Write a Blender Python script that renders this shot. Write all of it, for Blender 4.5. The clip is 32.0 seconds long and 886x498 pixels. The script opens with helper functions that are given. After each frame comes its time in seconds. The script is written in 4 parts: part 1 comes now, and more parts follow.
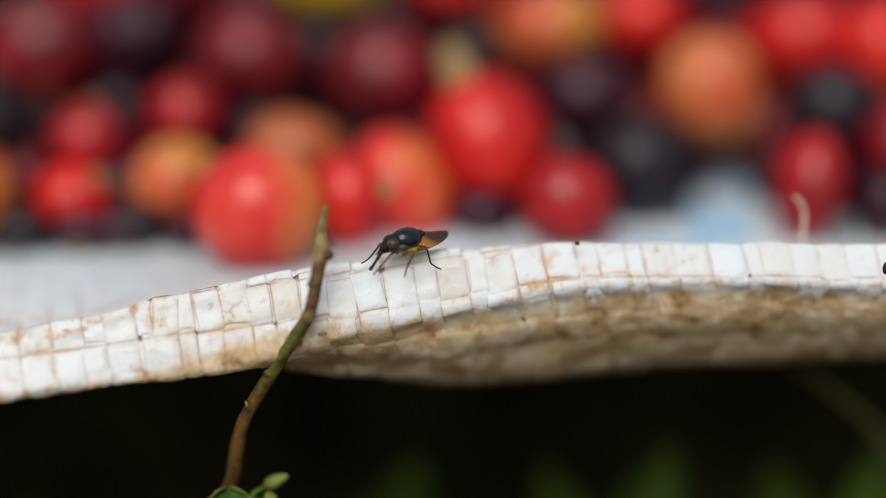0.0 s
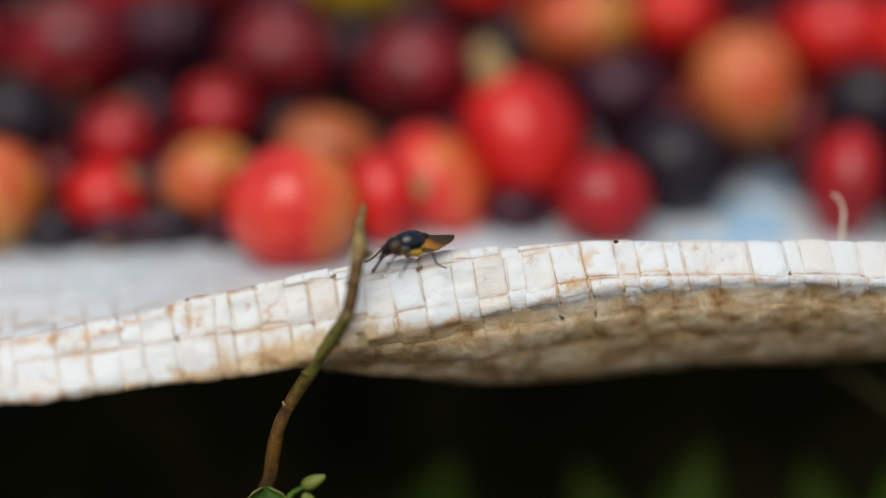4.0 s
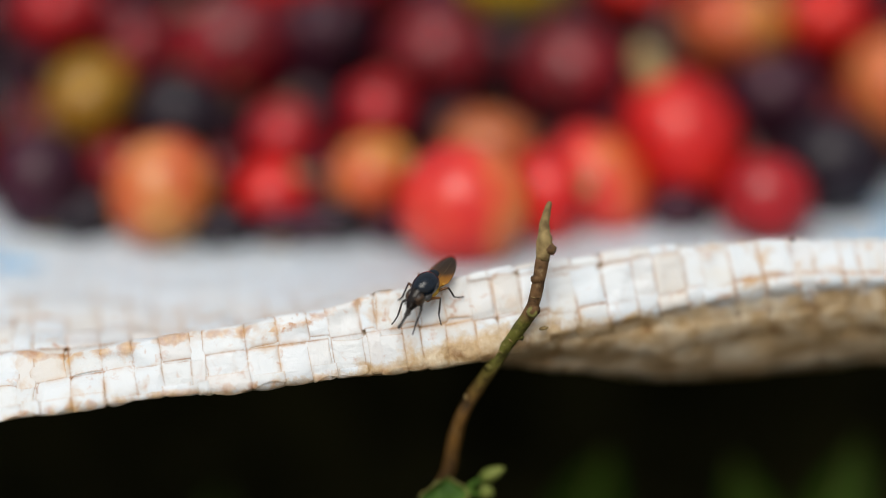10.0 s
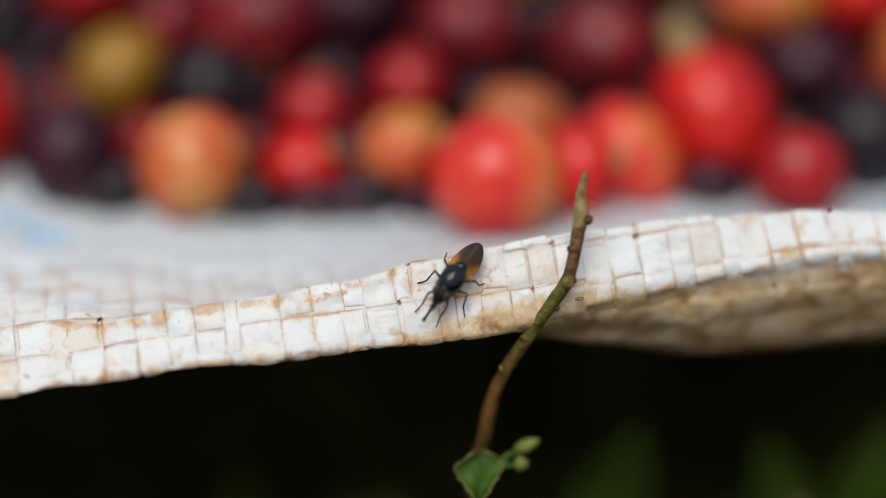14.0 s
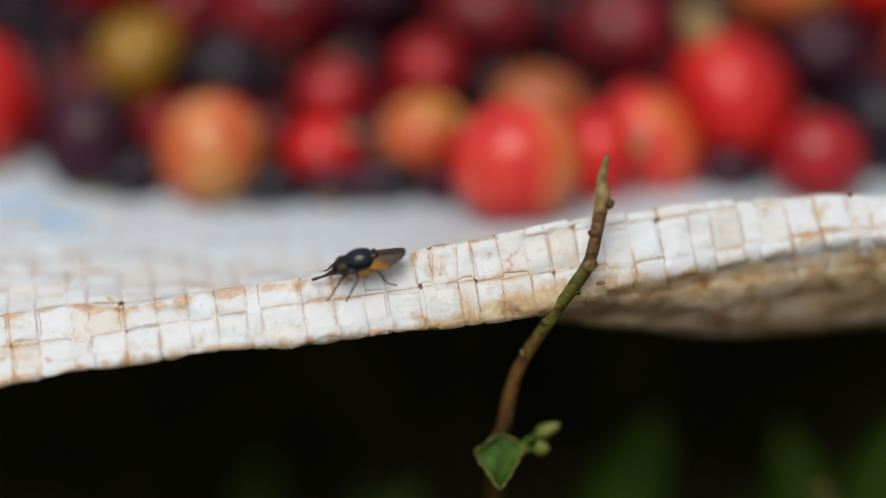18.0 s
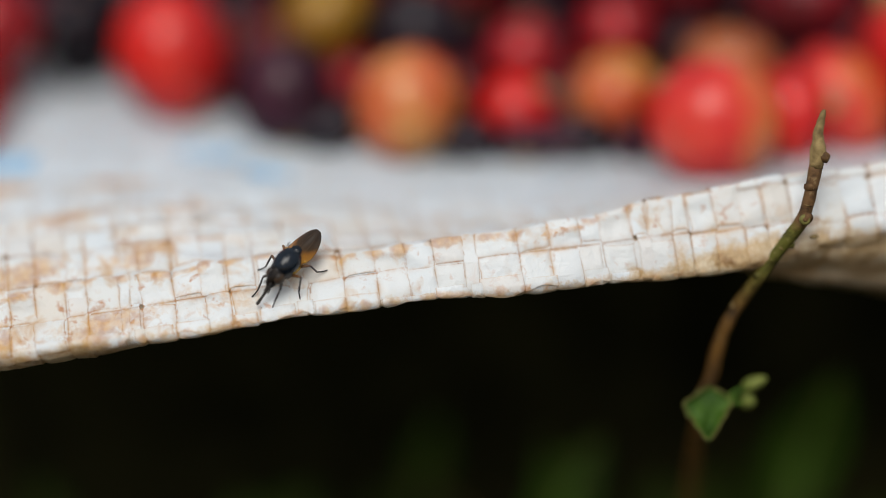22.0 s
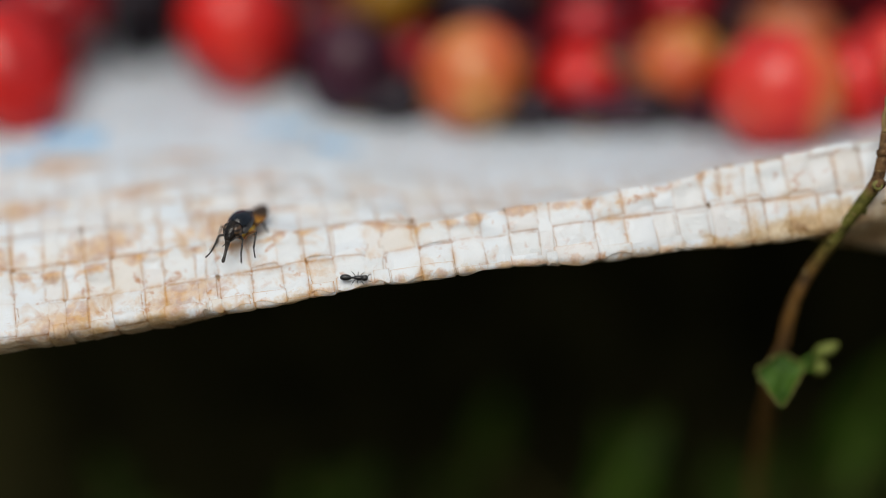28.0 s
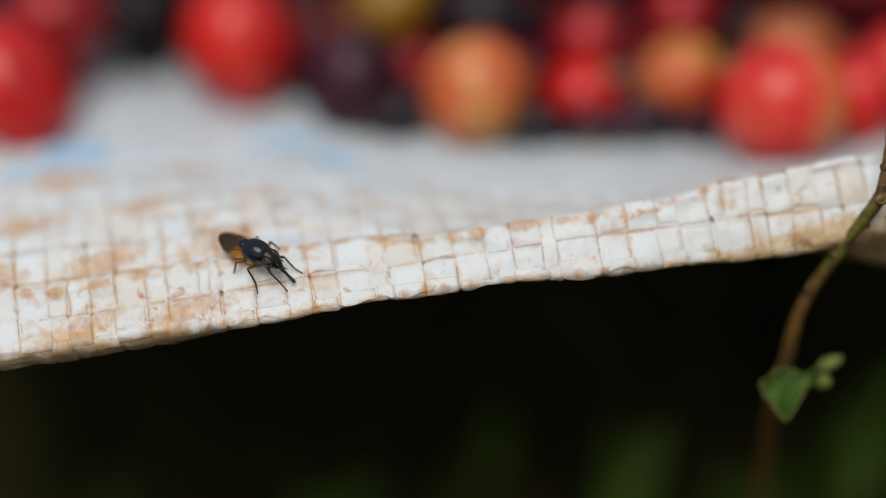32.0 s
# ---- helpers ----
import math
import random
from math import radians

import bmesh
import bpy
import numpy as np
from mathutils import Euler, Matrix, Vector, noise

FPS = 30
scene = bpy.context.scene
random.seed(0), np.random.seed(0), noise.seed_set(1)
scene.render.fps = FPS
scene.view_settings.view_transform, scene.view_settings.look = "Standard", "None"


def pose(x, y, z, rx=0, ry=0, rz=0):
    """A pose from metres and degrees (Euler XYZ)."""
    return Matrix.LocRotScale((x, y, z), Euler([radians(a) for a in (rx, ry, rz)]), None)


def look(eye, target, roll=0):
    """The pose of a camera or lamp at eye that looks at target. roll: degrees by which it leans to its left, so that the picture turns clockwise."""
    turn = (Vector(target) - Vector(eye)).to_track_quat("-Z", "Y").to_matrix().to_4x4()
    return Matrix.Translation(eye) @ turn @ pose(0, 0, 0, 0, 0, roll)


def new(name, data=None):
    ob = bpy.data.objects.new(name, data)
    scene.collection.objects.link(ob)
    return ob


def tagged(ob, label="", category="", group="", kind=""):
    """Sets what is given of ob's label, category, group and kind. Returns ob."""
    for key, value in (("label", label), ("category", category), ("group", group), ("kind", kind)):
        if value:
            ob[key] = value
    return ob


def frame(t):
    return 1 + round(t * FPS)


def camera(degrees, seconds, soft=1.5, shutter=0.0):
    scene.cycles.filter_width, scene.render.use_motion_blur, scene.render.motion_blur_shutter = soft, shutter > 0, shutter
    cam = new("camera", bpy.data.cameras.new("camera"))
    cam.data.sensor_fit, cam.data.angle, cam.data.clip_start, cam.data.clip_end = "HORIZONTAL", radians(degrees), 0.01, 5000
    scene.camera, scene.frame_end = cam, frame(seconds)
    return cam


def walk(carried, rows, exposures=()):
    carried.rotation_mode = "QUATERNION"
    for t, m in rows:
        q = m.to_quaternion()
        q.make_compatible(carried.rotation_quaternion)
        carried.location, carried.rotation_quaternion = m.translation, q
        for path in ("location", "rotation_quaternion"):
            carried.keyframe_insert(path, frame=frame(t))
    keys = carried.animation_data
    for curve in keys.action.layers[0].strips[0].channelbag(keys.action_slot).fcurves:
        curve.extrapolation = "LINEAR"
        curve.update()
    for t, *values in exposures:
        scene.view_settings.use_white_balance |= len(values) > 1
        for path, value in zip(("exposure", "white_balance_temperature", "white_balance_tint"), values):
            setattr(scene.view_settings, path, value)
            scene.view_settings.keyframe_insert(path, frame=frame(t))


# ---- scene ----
cam = camera(22.0, 32.0, soft=0.8)
cam.data.dof.use_dof = True
cam.data.dof.focus_distance = 0.2356
cam.data.dof.aperture_fstop = 2.65
cam.data.dof.aperture_blades = 0
# seconds, place in mm, lean in degrees
ROWS = (
    (0, 0.00, 1.46, 165.95, -0.00),
    (0.5, -0.80, 1.67, 165.35, -0.25),
    (1, -0.74, 2.08, 165.75, -0.23),
    (1.5, -1.58, 1.95, 165.81, -0.04),
    (2, -1.12, 1.89, 165.47, -0.02),
    (2.5, -1.16, 2.00, 165.38, -0.08),
    (4.5, -5.64, 3.37, 165.22, -0.18),
    (5, -8.33, 3.94, 167.41, -0.12),
    (5.5, -13.22, 3.52, 167.91, 0.03),
    (6, -14.88, 2.84, 167.45, 0.15),
    (6.5, -14.11, 3.22, 168.97, 0.14),
    (7, -16.27, 3.08, 169.47, 0.07),
    (7.5, -19.97, 2.52, 168.32, 0.20),
    (8, -21.74, 2.02, 168.04, 0.31),
    (8.5, -22.39, 1.03, 166.76, 0.45),
    (9, -21.54, 0.42, 167.54, 0.71),
    (9.5, -21.99, -0.52, 167.72, 0.66),
    (10, -22.86, -1.50, 166.73, 0.20),
    (10.5, -23.81, -0.97, 167.00, -0.07),
    (11, -23.90, -0.73, 166.11, 0.04),
    (11.5, -23.42, -0.70, 165.81, 0.11),
    (12, -24.28, -1.01, 165.90, 0.11),
    (12.5, -24.88, -1.21, 164.75, 0.08),
    (13, -25.79, -1.64, 164.24, 0.20),
    (13.5, -25.35, -1.90, 162.99, 0.13),
    (14, -26.52, -1.67, 163.37, 0.29),
    (14.5, -27.60, -2.01, 161.72, 0.29),
    (16.5, -27.56, -2.06, 161.70, 0.30),
    (17, -26.54, -1.98, 162.04, 0.35),
    (17.5, -26.93, -2.39, 162.79, 0.29),
    (18, -28.70, -2.53, 161.94, 0.31),
    (18.5, -32.41, -3.00, 161.38, 0.51),
    (19, -36.99, -3.67, 159.94, 0.77),
    (19.5, -38.62, -5.01, 160.83, 0.80),
    (20, -45.16, -4.67, 160.72, 0.69),
    (20.5, -47.70, -4.63, 161.26, 1.20),
    (21, -50.58, -5.61, 159.37, 1.30),
    (21.5, -52.03, -6.43, 157.53, 0.87),
    (22, -51.02, -6.47, 157.79, 1.06),
    (22.5, -49.93, -6.54, 157.85, 1.19),
    (23, -54.26, -6.35, 158.28, 0.71),
    (23.5, -56.25, -6.77, 158.13, 0.68),
    (24, -58.40, -7.42, 157.18, 0.59),
    (24.5, -60.03, -7.65, 156.69, 0.63),
    (25, -59.38, -7.78, 156.66, 0.67),
    (25.5, -58.53, -8.30, 156.00, 0.65),
    (27.5, -57.72, -8.42, 156.35, 0.42),
    (28, -58.74, -8.87, 155.17, 0.63),
    (28.5, -59.09, -8.76, 155.44, 0.52),
    (29, -58.73, -8.72, 155.57, 0.58),
    (29.5, -58.93, -8.66, 155.70, 0.64),
    (30, -58.95, -8.68, 155.90, 0.63),
    (30.5, -58.99, -8.85, 155.60, 0.63),
    (31, -58.55, -8.66, 155.74, 0.57),
    (31.5, -59.13, -8.37, 156.06, 0.40),
    (32, -59.12, -8.11, 156.54, 0.50),
)
walk(cam, [(t, pose(x * 0.001, y * 0.001, z * 0.001, 66, 0, 0) @ pose(0, 0, 0, 0, 0, lean)) for t, x, y, z, lean in ROWS],
     exposures=((0, -0.08), (6, -0.14), (9, -0.02), (13, -0.10), (20, -0.22), (25, -0.22), (28, -0.26), (32, -0.33)))

# ---------------------------------------------------------------- world and light
SUN_EL, SUN_AZ = radians(58), radians(195)
world = bpy.data.worlds.new("overcast_sky")
scene.world = world
world.use_nodes = True
wn = world.node_tree
sky = wn.nodes.new("ShaderNodeTexSky")
sky.sky_type, sky.sun_disc, sky.sun_elevation, sky.sun_rotation = "NISHITA", False, SUN_EL, SUN_AZ
sky.air_density, sky.dust_density = 1.0, 4.0
haze = wn.nodes.new("ShaderNodeMixRGB")
haze.inputs[0].default_value = 0.55
haze.inputs[2].default_value = (6.5, 6.6, 6.6, 1)
wn.links.new(sky.outputs[0], haze.inputs[1])
wn.links.new(haze.outputs[0], wn.nodes["Background"].inputs[0])
wn.nodes["Background"].inputs[1].default_value = 0.10

sun_data = bpy.data.lights.new("sun", "SUN")
sun_data.energy, sun_data.angle, sun_data.color = 2.5, radians(40), (1.0, 0.965, 0.89)
sun = new("sun", sun_data)
sun.matrix_world = look((math.sin(SUN_AZ), math.cos(SUN_AZ) + 0.2, math.tan(SUN_EL) + 0.05), (0, 0.2, 0.05))


# ---------------------------------------------------------------- materials
def material(name, rough=0.5, spec=0.5, metal=0.0, coat=0.0):
    m = bpy.data.materials.new(name)
    m.use_nodes = True
    b = m.node_tree.nodes["Principled BSDF"]
    b.inputs["Roughness"].default_value, b.inputs["Metallic"].default_value = rough, metal
    b.inputs["Specular IOR Level"].default_value = spec
    b.inputs["Coat Weight"].default_value = coat
    return m, m.node_tree, b


def node(tree, kind, inputs=(), **props):
    n = tree.nodes.new(kind)
    for k, v in props.items():
        if k == "op":
            n.operation = v
        elif k == "blend":
            n.blend_type = v
    for k, v in dict(inputs).items():
        if isinstance(v, bpy.types.NodeSocket):
            tree.links.new(v, n.inputs[k])
        else:
            n.inputs[k].default_value = v
    return n


def coords(tree):
    return node(tree, "ShaderNodeTexCoord").outputs["Object"]


def noise_tex(tree, scale, detail=4.0, rough=0.55, vec=None, distort=0.0):
    return node(tree, "ShaderNodeTexNoise", {"Vector": vec if vec is not None else coords(tree), "Scale": scale, "Detail": detail, "Roughness": rough, "Distortion": distort}).outputs[0]


def ramp(tree, fac, stops):
    n = node(tree, "ShaderNodeValToRGB", {"Fac": fac})
    els = n.color_ramp.elements
    while len(els) < len(stops):
        els.new(0.5)
    for e, (p, c) in zip(els, stops):
        e.position = p
        e.color = (*c, 1) if len(c) == 3 else c
    return n.outputs[0]


def mix(tree, fac, a, b, blend="MIX"):
    ins = {0: fac, 1: a if isinstance(a, bpy.types.NodeSocket) else (*a, 1), 2: b if isinstance(b, bpy.types.NodeSocket) else (*b, 1)}
    return node(tree, "ShaderNodeMixRGB", ins, blend=blend).outputs[0]


def maths(tree, op, a, b=0.0):
    return node(tree, "ShaderNodeMath", {0: a, 1: b}, op=op).outputs[0]


def bump(tree, shader, height, strength, distance):
    n = node(tree, "ShaderNodeBump", {"Height": height, "Strength": strength, "Distance": distance})
    tree.links.new(n.outputs[0], shader.inputs["Normal"])


GREY = lambda v: (v, v, v)


def let_through(m, t, shader, tint, share):
    """Thin plastic that lets part of the light through."""
    thin = node(t, "ShaderNodeBsdfTranslucent", {"Color": tint if isinstance(tint, bpy.types.NodeSocket) else (*tint, 1)})
    both = node(t, "ShaderNodeMixShader", {0: share, 1: shader.outputs[0], 2: thin.outputs[0]})
    t.links.new(both.outputs[0], t.nodes["Material Output"].inputs[0])


def tape_material(name):
    """Weathered white plastic tape: cool white to cream, rust-brown dirt in the seams and in blotches, fine creases, and caked soil on the side that lay on the ground (second UV map: mm past the soil line, and how much rust-brown water has dried there)."""
    m, t, b = material(name, 0.42, 0.45)
    rnd = node(t, "ShaderNodeObjectInfo").outputs["Random"]
    flat = node(t, "ShaderNodeUVMap")
    flat.uv_map = "UVMap"
    soil = node(t, "ShaderNodeUVMap")
    soil.uv_map = "Soil"
    lain = node(t, "ShaderNodeSeparateXYZ", {0: soil.outputs[0]})
    past, dried = lain.outputs[0], lain.outputs[1]
    sep = node(t, "ShaderNodeSeparateXYZ", {0: flat.outputs[0]})
    u, r = sep.outputs[0], sep.outputs[1]
    cell = node(t, "ShaderNodeTexWhiteNoise", {"Vector": node(t, "ShaderNodeCombineXYZ", {0: maths(t, "MULTIPLY", rnd, 91.0), 1: maths(t, "FLOOR", r)}).outputs[0]}).outputs[0]
    base = ramp(t, cell, [(0.0, (0.80, 0.79, 0.76)), (0.15, (0.81, 0.83, 0.85)), (0.40, (0.80, 0.85, 0.88)), (0.70, (0.84, 0.90, 0.95)), (1.0, (0.79, 0.87, 0.94))])
    cloud = noise_tex(t, 160, 5, 0.6)
    # dirt along the edges of the tape and where it dives under its neighbour
    eu = maths(t, "MULTIPLY", maths(t, "ABSOLUTE", maths(t, "SUBTRACT", u, 0.5)), 2.0)
    er = maths(t, "MULTIPLY", maths(t, "ABSOLUTE", maths(t, "SUBTRACT", maths(t, "FRACT", r), 0.5)), 2.0)
    edge = maths(t, "MAXIMUM", maths(t, "POWER", eu, 34.0), maths(t, "POWER", er, 30.0))
    wide = maths(t, "MAXIMUM", maths(t, "POWER", eu, 7.0), maths(t, "POWER", er, 7.0))
    patch = ramp(t, noise_tex(t, 260, 4, 0.6), [(0.36, GREY(0.25)), (0.56, GREY(1))])
    zone = ramp(t, noise_tex(t, 80, 3, 0.5), [(0.38, GREY(0.15)), (0.58, GREY(1))])
    # most of the dirt sits along the handled rim
    reach = maths(t, "ADD", maths(t, "MULTIPLY", node(t, "ShaderNodeSeparateXYZ", {0: coords(t)}).outputs[1], 40.0), maths(t, "MULTIPLY", noise_tex(t, 60, 2), 0.35))
    near = ramp(t, maths(t, "SUBTRACT", reach, 8.4), [(0.40, GREY(1)), (0.95, GREY(0.25))])
    zone = maths(t, "MULTIPLY", zone, near)
    # the sky's cool reflection put into the colour of the sack's middle
    base = mix(t, maths(t, "SUBTRACT", 1.0, near), base, (0.68, 0.79, 0.90))
    base = mix(t, maths(t, "MULTIPLY", ramp(t, cloud, [(0.52, GREY(0)), (0.78, GREY(0.4))]), near), base, (0.80, 0.70, 0.54))
    # handled and yellowed towards the fold
    fold = maths(t, "ADD", maths(t, "MULTIPLY", past, 0.19), maths(t, "MULTIPLY", maths(t, "SUBTRACT", noise_tex(t, 330, 5, 0.65), 0.5), 1.9))
    base = mix(t, ramp(t, maths(t, "ADD", fold, 0.47), [(0.36, GREY(0)), (0.74, GREY(0.85))]), base, (0.62, 0.43, 0.19))
    grime = ramp(t, noise_tex(t, 420, 3, 0.6), [(0.40, (0.40, 0.33, 0.28)), (0.56, (0.32, 0.14, 0.06))])
    col = mix(t, maths(t, "MULTIPLY", maths(t, "MULTIPLY", edge, patch), near), base, grime)
    halo = ramp(t, noise_tex(t, 360, 6, 0.70, distort=0.1), [(0.42, GREY(0)), (0.60, GREY(0.95))])
    col = mix(t, maths(t, "MULTIPLY", maths(t, "MULTIPLY", wide, halo), zone), col, (0.60, 0.33, 0.10))
    # soft washes of rust, some drawn out along the tape
    wash = ramp(t, noise_tex(t, 330, 3, 0.55, distort=0.5), [(0.57, GREY(0)), (0.74, GREY(0.8))])
    col = mix(t, maths(t, "MULTIPLY", wash, zone), col, (0.62, 0.37, 0.14))
    blot = ramp(t, noise_tex(t, 700, 4, 0.6, distort=0.4), [(0.60, GREY(0)), (0.72, GREY(0.85))])
    col = mix(t, maths(t, "MULTIPLY", blot, zone), col, (0.50, 0.20, 0.06))
    # tide marks where rusty water has run along the ridges and dried
    tide = maths(t, "ADD", maths(t, "MULTIPLY", dried, 0.55), maths(t, "MULTIPLY", noise_tex(t, 620, 5, 0.62, distort=0.5), 0.62))
    col = mix(t, ramp(t, tide, [(0.54, GREY(0)), (0.68, GREY(0.5)), (0.92, GREY(0.85))]), col, ramp(t, noise_tex(t, 900, 3), [(0.40, (0.50, 0.20, 0.045)), (0.58, (0.72, 0.41, 0.12))]))
    knot = maths(t, "MULTIPLY", maths(t, "POWER", eu, 4.0), maths(t, "POWER", er, 4.0))
    col = mix(t, maths(t, "MULTIPLY", ramp(t, maths(t, "ADD", knot, maths(t, "MULTIPLY", noise_tex(t, 700, 4), 0.5)), [(0.70, GREY(0)), (0.92, GREY(0.85))]), zone), col, (0.46, 0.20, 0.06))
    fleck = ramp(t, noise_tex(t, 1150, 5, 0.7), [(0.50, GREY(0)), (0.66, GREY(0.7))])
    rag = maths(t, "MAXIMUM", maths(t, "POWER", eu, 15.0), maths(t, "POWER", er, 15.0))
    col = mix(t, maths(t, "MULTIPLY", maths(t, "MULTIPLY", fleck, rag), near), col, (0.44, 0.20, 0.075))
    speck = ramp(t, noise_tex(t, 1500, 3, 0.6), [(0.71, GREY(0)), (0.80, GREY(0.6))])
    col = mix(t, maths(t, "MULTIPLY", speck, zone), col, (0.16, 0.09, 0.05))
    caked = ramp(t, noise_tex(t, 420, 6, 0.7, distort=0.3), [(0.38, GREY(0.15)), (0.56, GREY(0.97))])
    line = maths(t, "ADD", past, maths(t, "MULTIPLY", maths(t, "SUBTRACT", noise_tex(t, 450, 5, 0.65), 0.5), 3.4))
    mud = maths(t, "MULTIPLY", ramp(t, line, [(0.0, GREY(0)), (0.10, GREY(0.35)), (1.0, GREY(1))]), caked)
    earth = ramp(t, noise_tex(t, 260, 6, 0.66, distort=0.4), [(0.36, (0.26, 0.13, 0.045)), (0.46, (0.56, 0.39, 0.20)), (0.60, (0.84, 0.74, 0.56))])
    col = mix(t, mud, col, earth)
    t.links.new(col, b.inputs["Base Color"])
    t.links.new(ramp(t, cloud, [(0.3, GREY(0.36)), (0.7, GREY(0.58))]), b.inputs["Roughness"])
    lines = node(t, "ShaderNodeTexNoise", {"Vector": node(t, "ShaderNodeCombineXYZ", {0: maths(t, "MULTIPLY", u, 7.0), 1: maths(t, "MULTIPLY", r, 0.7), 2: maths(t, "MULTIPLY", rnd, 50.0)}).outputs[0], "Scale": 2.0, "Detail": 5.0}).outputs[0]
    # fine creases along the tape, and the crumples of a film that has been folded
    crumple = node(t, "ShaderNodeTexVoronoi", {"Vector": mix(t, 0.004, coords(t), node(t, "ShaderNodeTexNoise", {"Vector": coords(t), "Scale": 300.0}).outputs[1]), "Scale": 420.0}).outputs[0]
    hgt = maths(t, "ADD", maths(t, "ADD", maths(t, "MULTIPLY", lines, 0.18), noise_tex(t, 520, 4)), maths(t, "MULTIPLY", crumple, 0.7))
    bump(t, b, hgt, 0.85, 0.00034)
    let_through(m, t, b, mix(t, 0.5, col, (0.86, 0.62, 0.32)), 0.26)
    return m


def backing_material():
    m, t, b = material("inner_ply", 0.6, 0.3)
    n = noise_tex(t, 300, 5, 0.6)
    t.links.new(ramp(t, n, [(0.3, (0.42, 0.30, 0.19)), (0.6, (0.60, 0.52, 0.42))]), b.inputs["Base Color"])
    bump(t, b, n, 0.4, 0.0002)
    let_through(m, t, b, (0.72, 0.52, 0.32), 0.45)
    return m


def print_material():
    m, t, b = material("faded_blue_print", 0.5, 0.4)
    n = noise_tex(t, 260, 5, 0.65)
    t.links.new(ramp(t, n, [(0.35, (0.16, 0.40, 0.66)), (0.55, (0.34, 0.56, 0.76)), (0.72, (0.66, 0.74, 0.80))]), b.inputs["Base Color"])
    return m


def cherry_material(name, deep, main, light, side, dull=0.0):
    """Ripe skin: deep to light tone in clouds, a riper or greener cheek on one side, pale lenticels, a waxy gloss."""
    m, t, b = material(name, 0.42 + dull, 0.16, coat=0.55 if main[0] > 0.1 else 0.28)
    b.inputs["Coat Roughness"].default_value = 0.25
    co = coords(t)
    rnd = node(t, "ShaderNodeObjectInfo").outputs["Random"]
    shift = node(t, "ShaderNodeVectorMath", {0: co, 1: node(t, "ShaderNodeCombineXYZ", {0: rnd, 1: rnd, 2: 0.0}).outputs[0]}).outputs[0]
    cloud = noise_tex(t, 130, 4, 0.55, vec=shift)
    col = ramp(t, cloud, [(0.28, deep), (0.50, main), (0.74, light)])
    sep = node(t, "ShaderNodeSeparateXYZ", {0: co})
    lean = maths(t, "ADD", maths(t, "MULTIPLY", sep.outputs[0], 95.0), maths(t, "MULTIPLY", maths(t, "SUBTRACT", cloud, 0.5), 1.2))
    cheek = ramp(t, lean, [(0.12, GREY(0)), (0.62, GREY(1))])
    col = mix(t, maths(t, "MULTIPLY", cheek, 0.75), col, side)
    dots = node(t, "ShaderNodeTexVoronoi", {"Vector": shift, "Scale": 900.0}).outputs[0]
    col = mix(t, ramp(t, dots, [(0.10, GREY(0.45)), (0.2, GREY(0))]), col, tuple(min(1, c * 1.5 + 0.08) for c in main))
    t.links.new(col, b.inputs["Base Color"])
    t.links.new(ramp(t, noise_tex(t, 380, 4), [(0.3, GREY(0.36 + dull)), (0.7, GREY(0.50 + dull))]), b.inputs["Roughness"])
    bump(t, b, noise_tex(t, 520, 4), 0.25, 0.0004)
    return m


def two_tone(name, a, c, scale, rough=0.6, spec=0.4, relief=0.3, depth=0.0002, coat=0.0, detail=5.0):
    m, t, b = material(name, rough, spec, coat=coat)
    n = noise_tex(t, scale, detail, 0.6)
    t.links.new(ramp(t, n, [(0.32, a), (0.68, c)]), b.inputs["Base Color"])
    bump(t, b, n, relief, depth)
    return m


TAPE, BACKING, PRINT = tape_material("woven_tape"), backing_material(), print_material()
SKIN = {
    "red": cherry_material("red_skin", (0.28, 0.002, 0.002), (0.54, 0.006, 0.004), (0.63, 0.034, 0.014), (0.36, 0.002, 0.003)),
    "blush": cherry_material("blushing_skin", (0.46, 0.008, 0.008), (0.60, 0.028, 0.020), (0.64, 0.09, 0.05), (0.54, 0.18, 0.035)),
    "crimson": cherry_material("crimson_skin", (0.11, 0.001, 0.003), (0.29, 0.002, 0.006), (0.43, 0.008, 0.014), (0.16, 0.001, 0.004)),
    "maroon": cherry_material("maroon_skin", (0.050, 0.001, 0.004), (0.165, 0.002, 0.007), (0.29, 0.004, 0.014), (0.10, 0.001, 0.005)),
    "plum": cherry_material("plum_skin", (0.010, 0.0015, 0.006), (0.028, 0.003, 0.012), (0.056, 0.007, 0.022), (0.018, 0.002, 0.009)),
    "black": cherry_material("dried_black_skin", (0.004, 0.002, 0.005), (0.009, 0.005, 0.010), (0.022, 0.010, 0.018), (0.007, 0.004, 0.009), 0.06),
    "orange": cherry_material("orange_skin", (0.42, 0.022, 0.008), (0.50, 0.105, 0.030), (0.58, 0.26, 0.085), (0.42, 0.29, 0.035)),
    "rust": cherry_material("rusty_orange_skin", (0.245, 0.029, 0.011), (0.346, 0.079, 0.022), (0.396, 0.130, 0.036), (0.259, 0.072, 0.022)),
    "yellow": cherry_material("mustard_skin", (0.14, 0.045, 0.003), (0.25, 0.120, 0.003), (0.36, 0.20, 0.005), (0.07, 0.014, 0.005)),
}
SKIN["lemon"] = cherry_material("yellow_skin", (0.32, 0.18, 0.004), (0.46, 0.30, 0.008), (0.55, 0.40, 0.014), (0.36, 0.20, 0.01))
SCAR = two_tone("calyx_scar", (0.16, 0.09, 0.04), (0.40, 0.28, 0.12), 900, 0.7, 0.3)
DEADWOOD = two_tone("dry_twig_end", (0.095, 0.058, 0.020), (0.32, 0.235, 0.10), 900, 0.75, 0.3, 0.6, 0.0003)
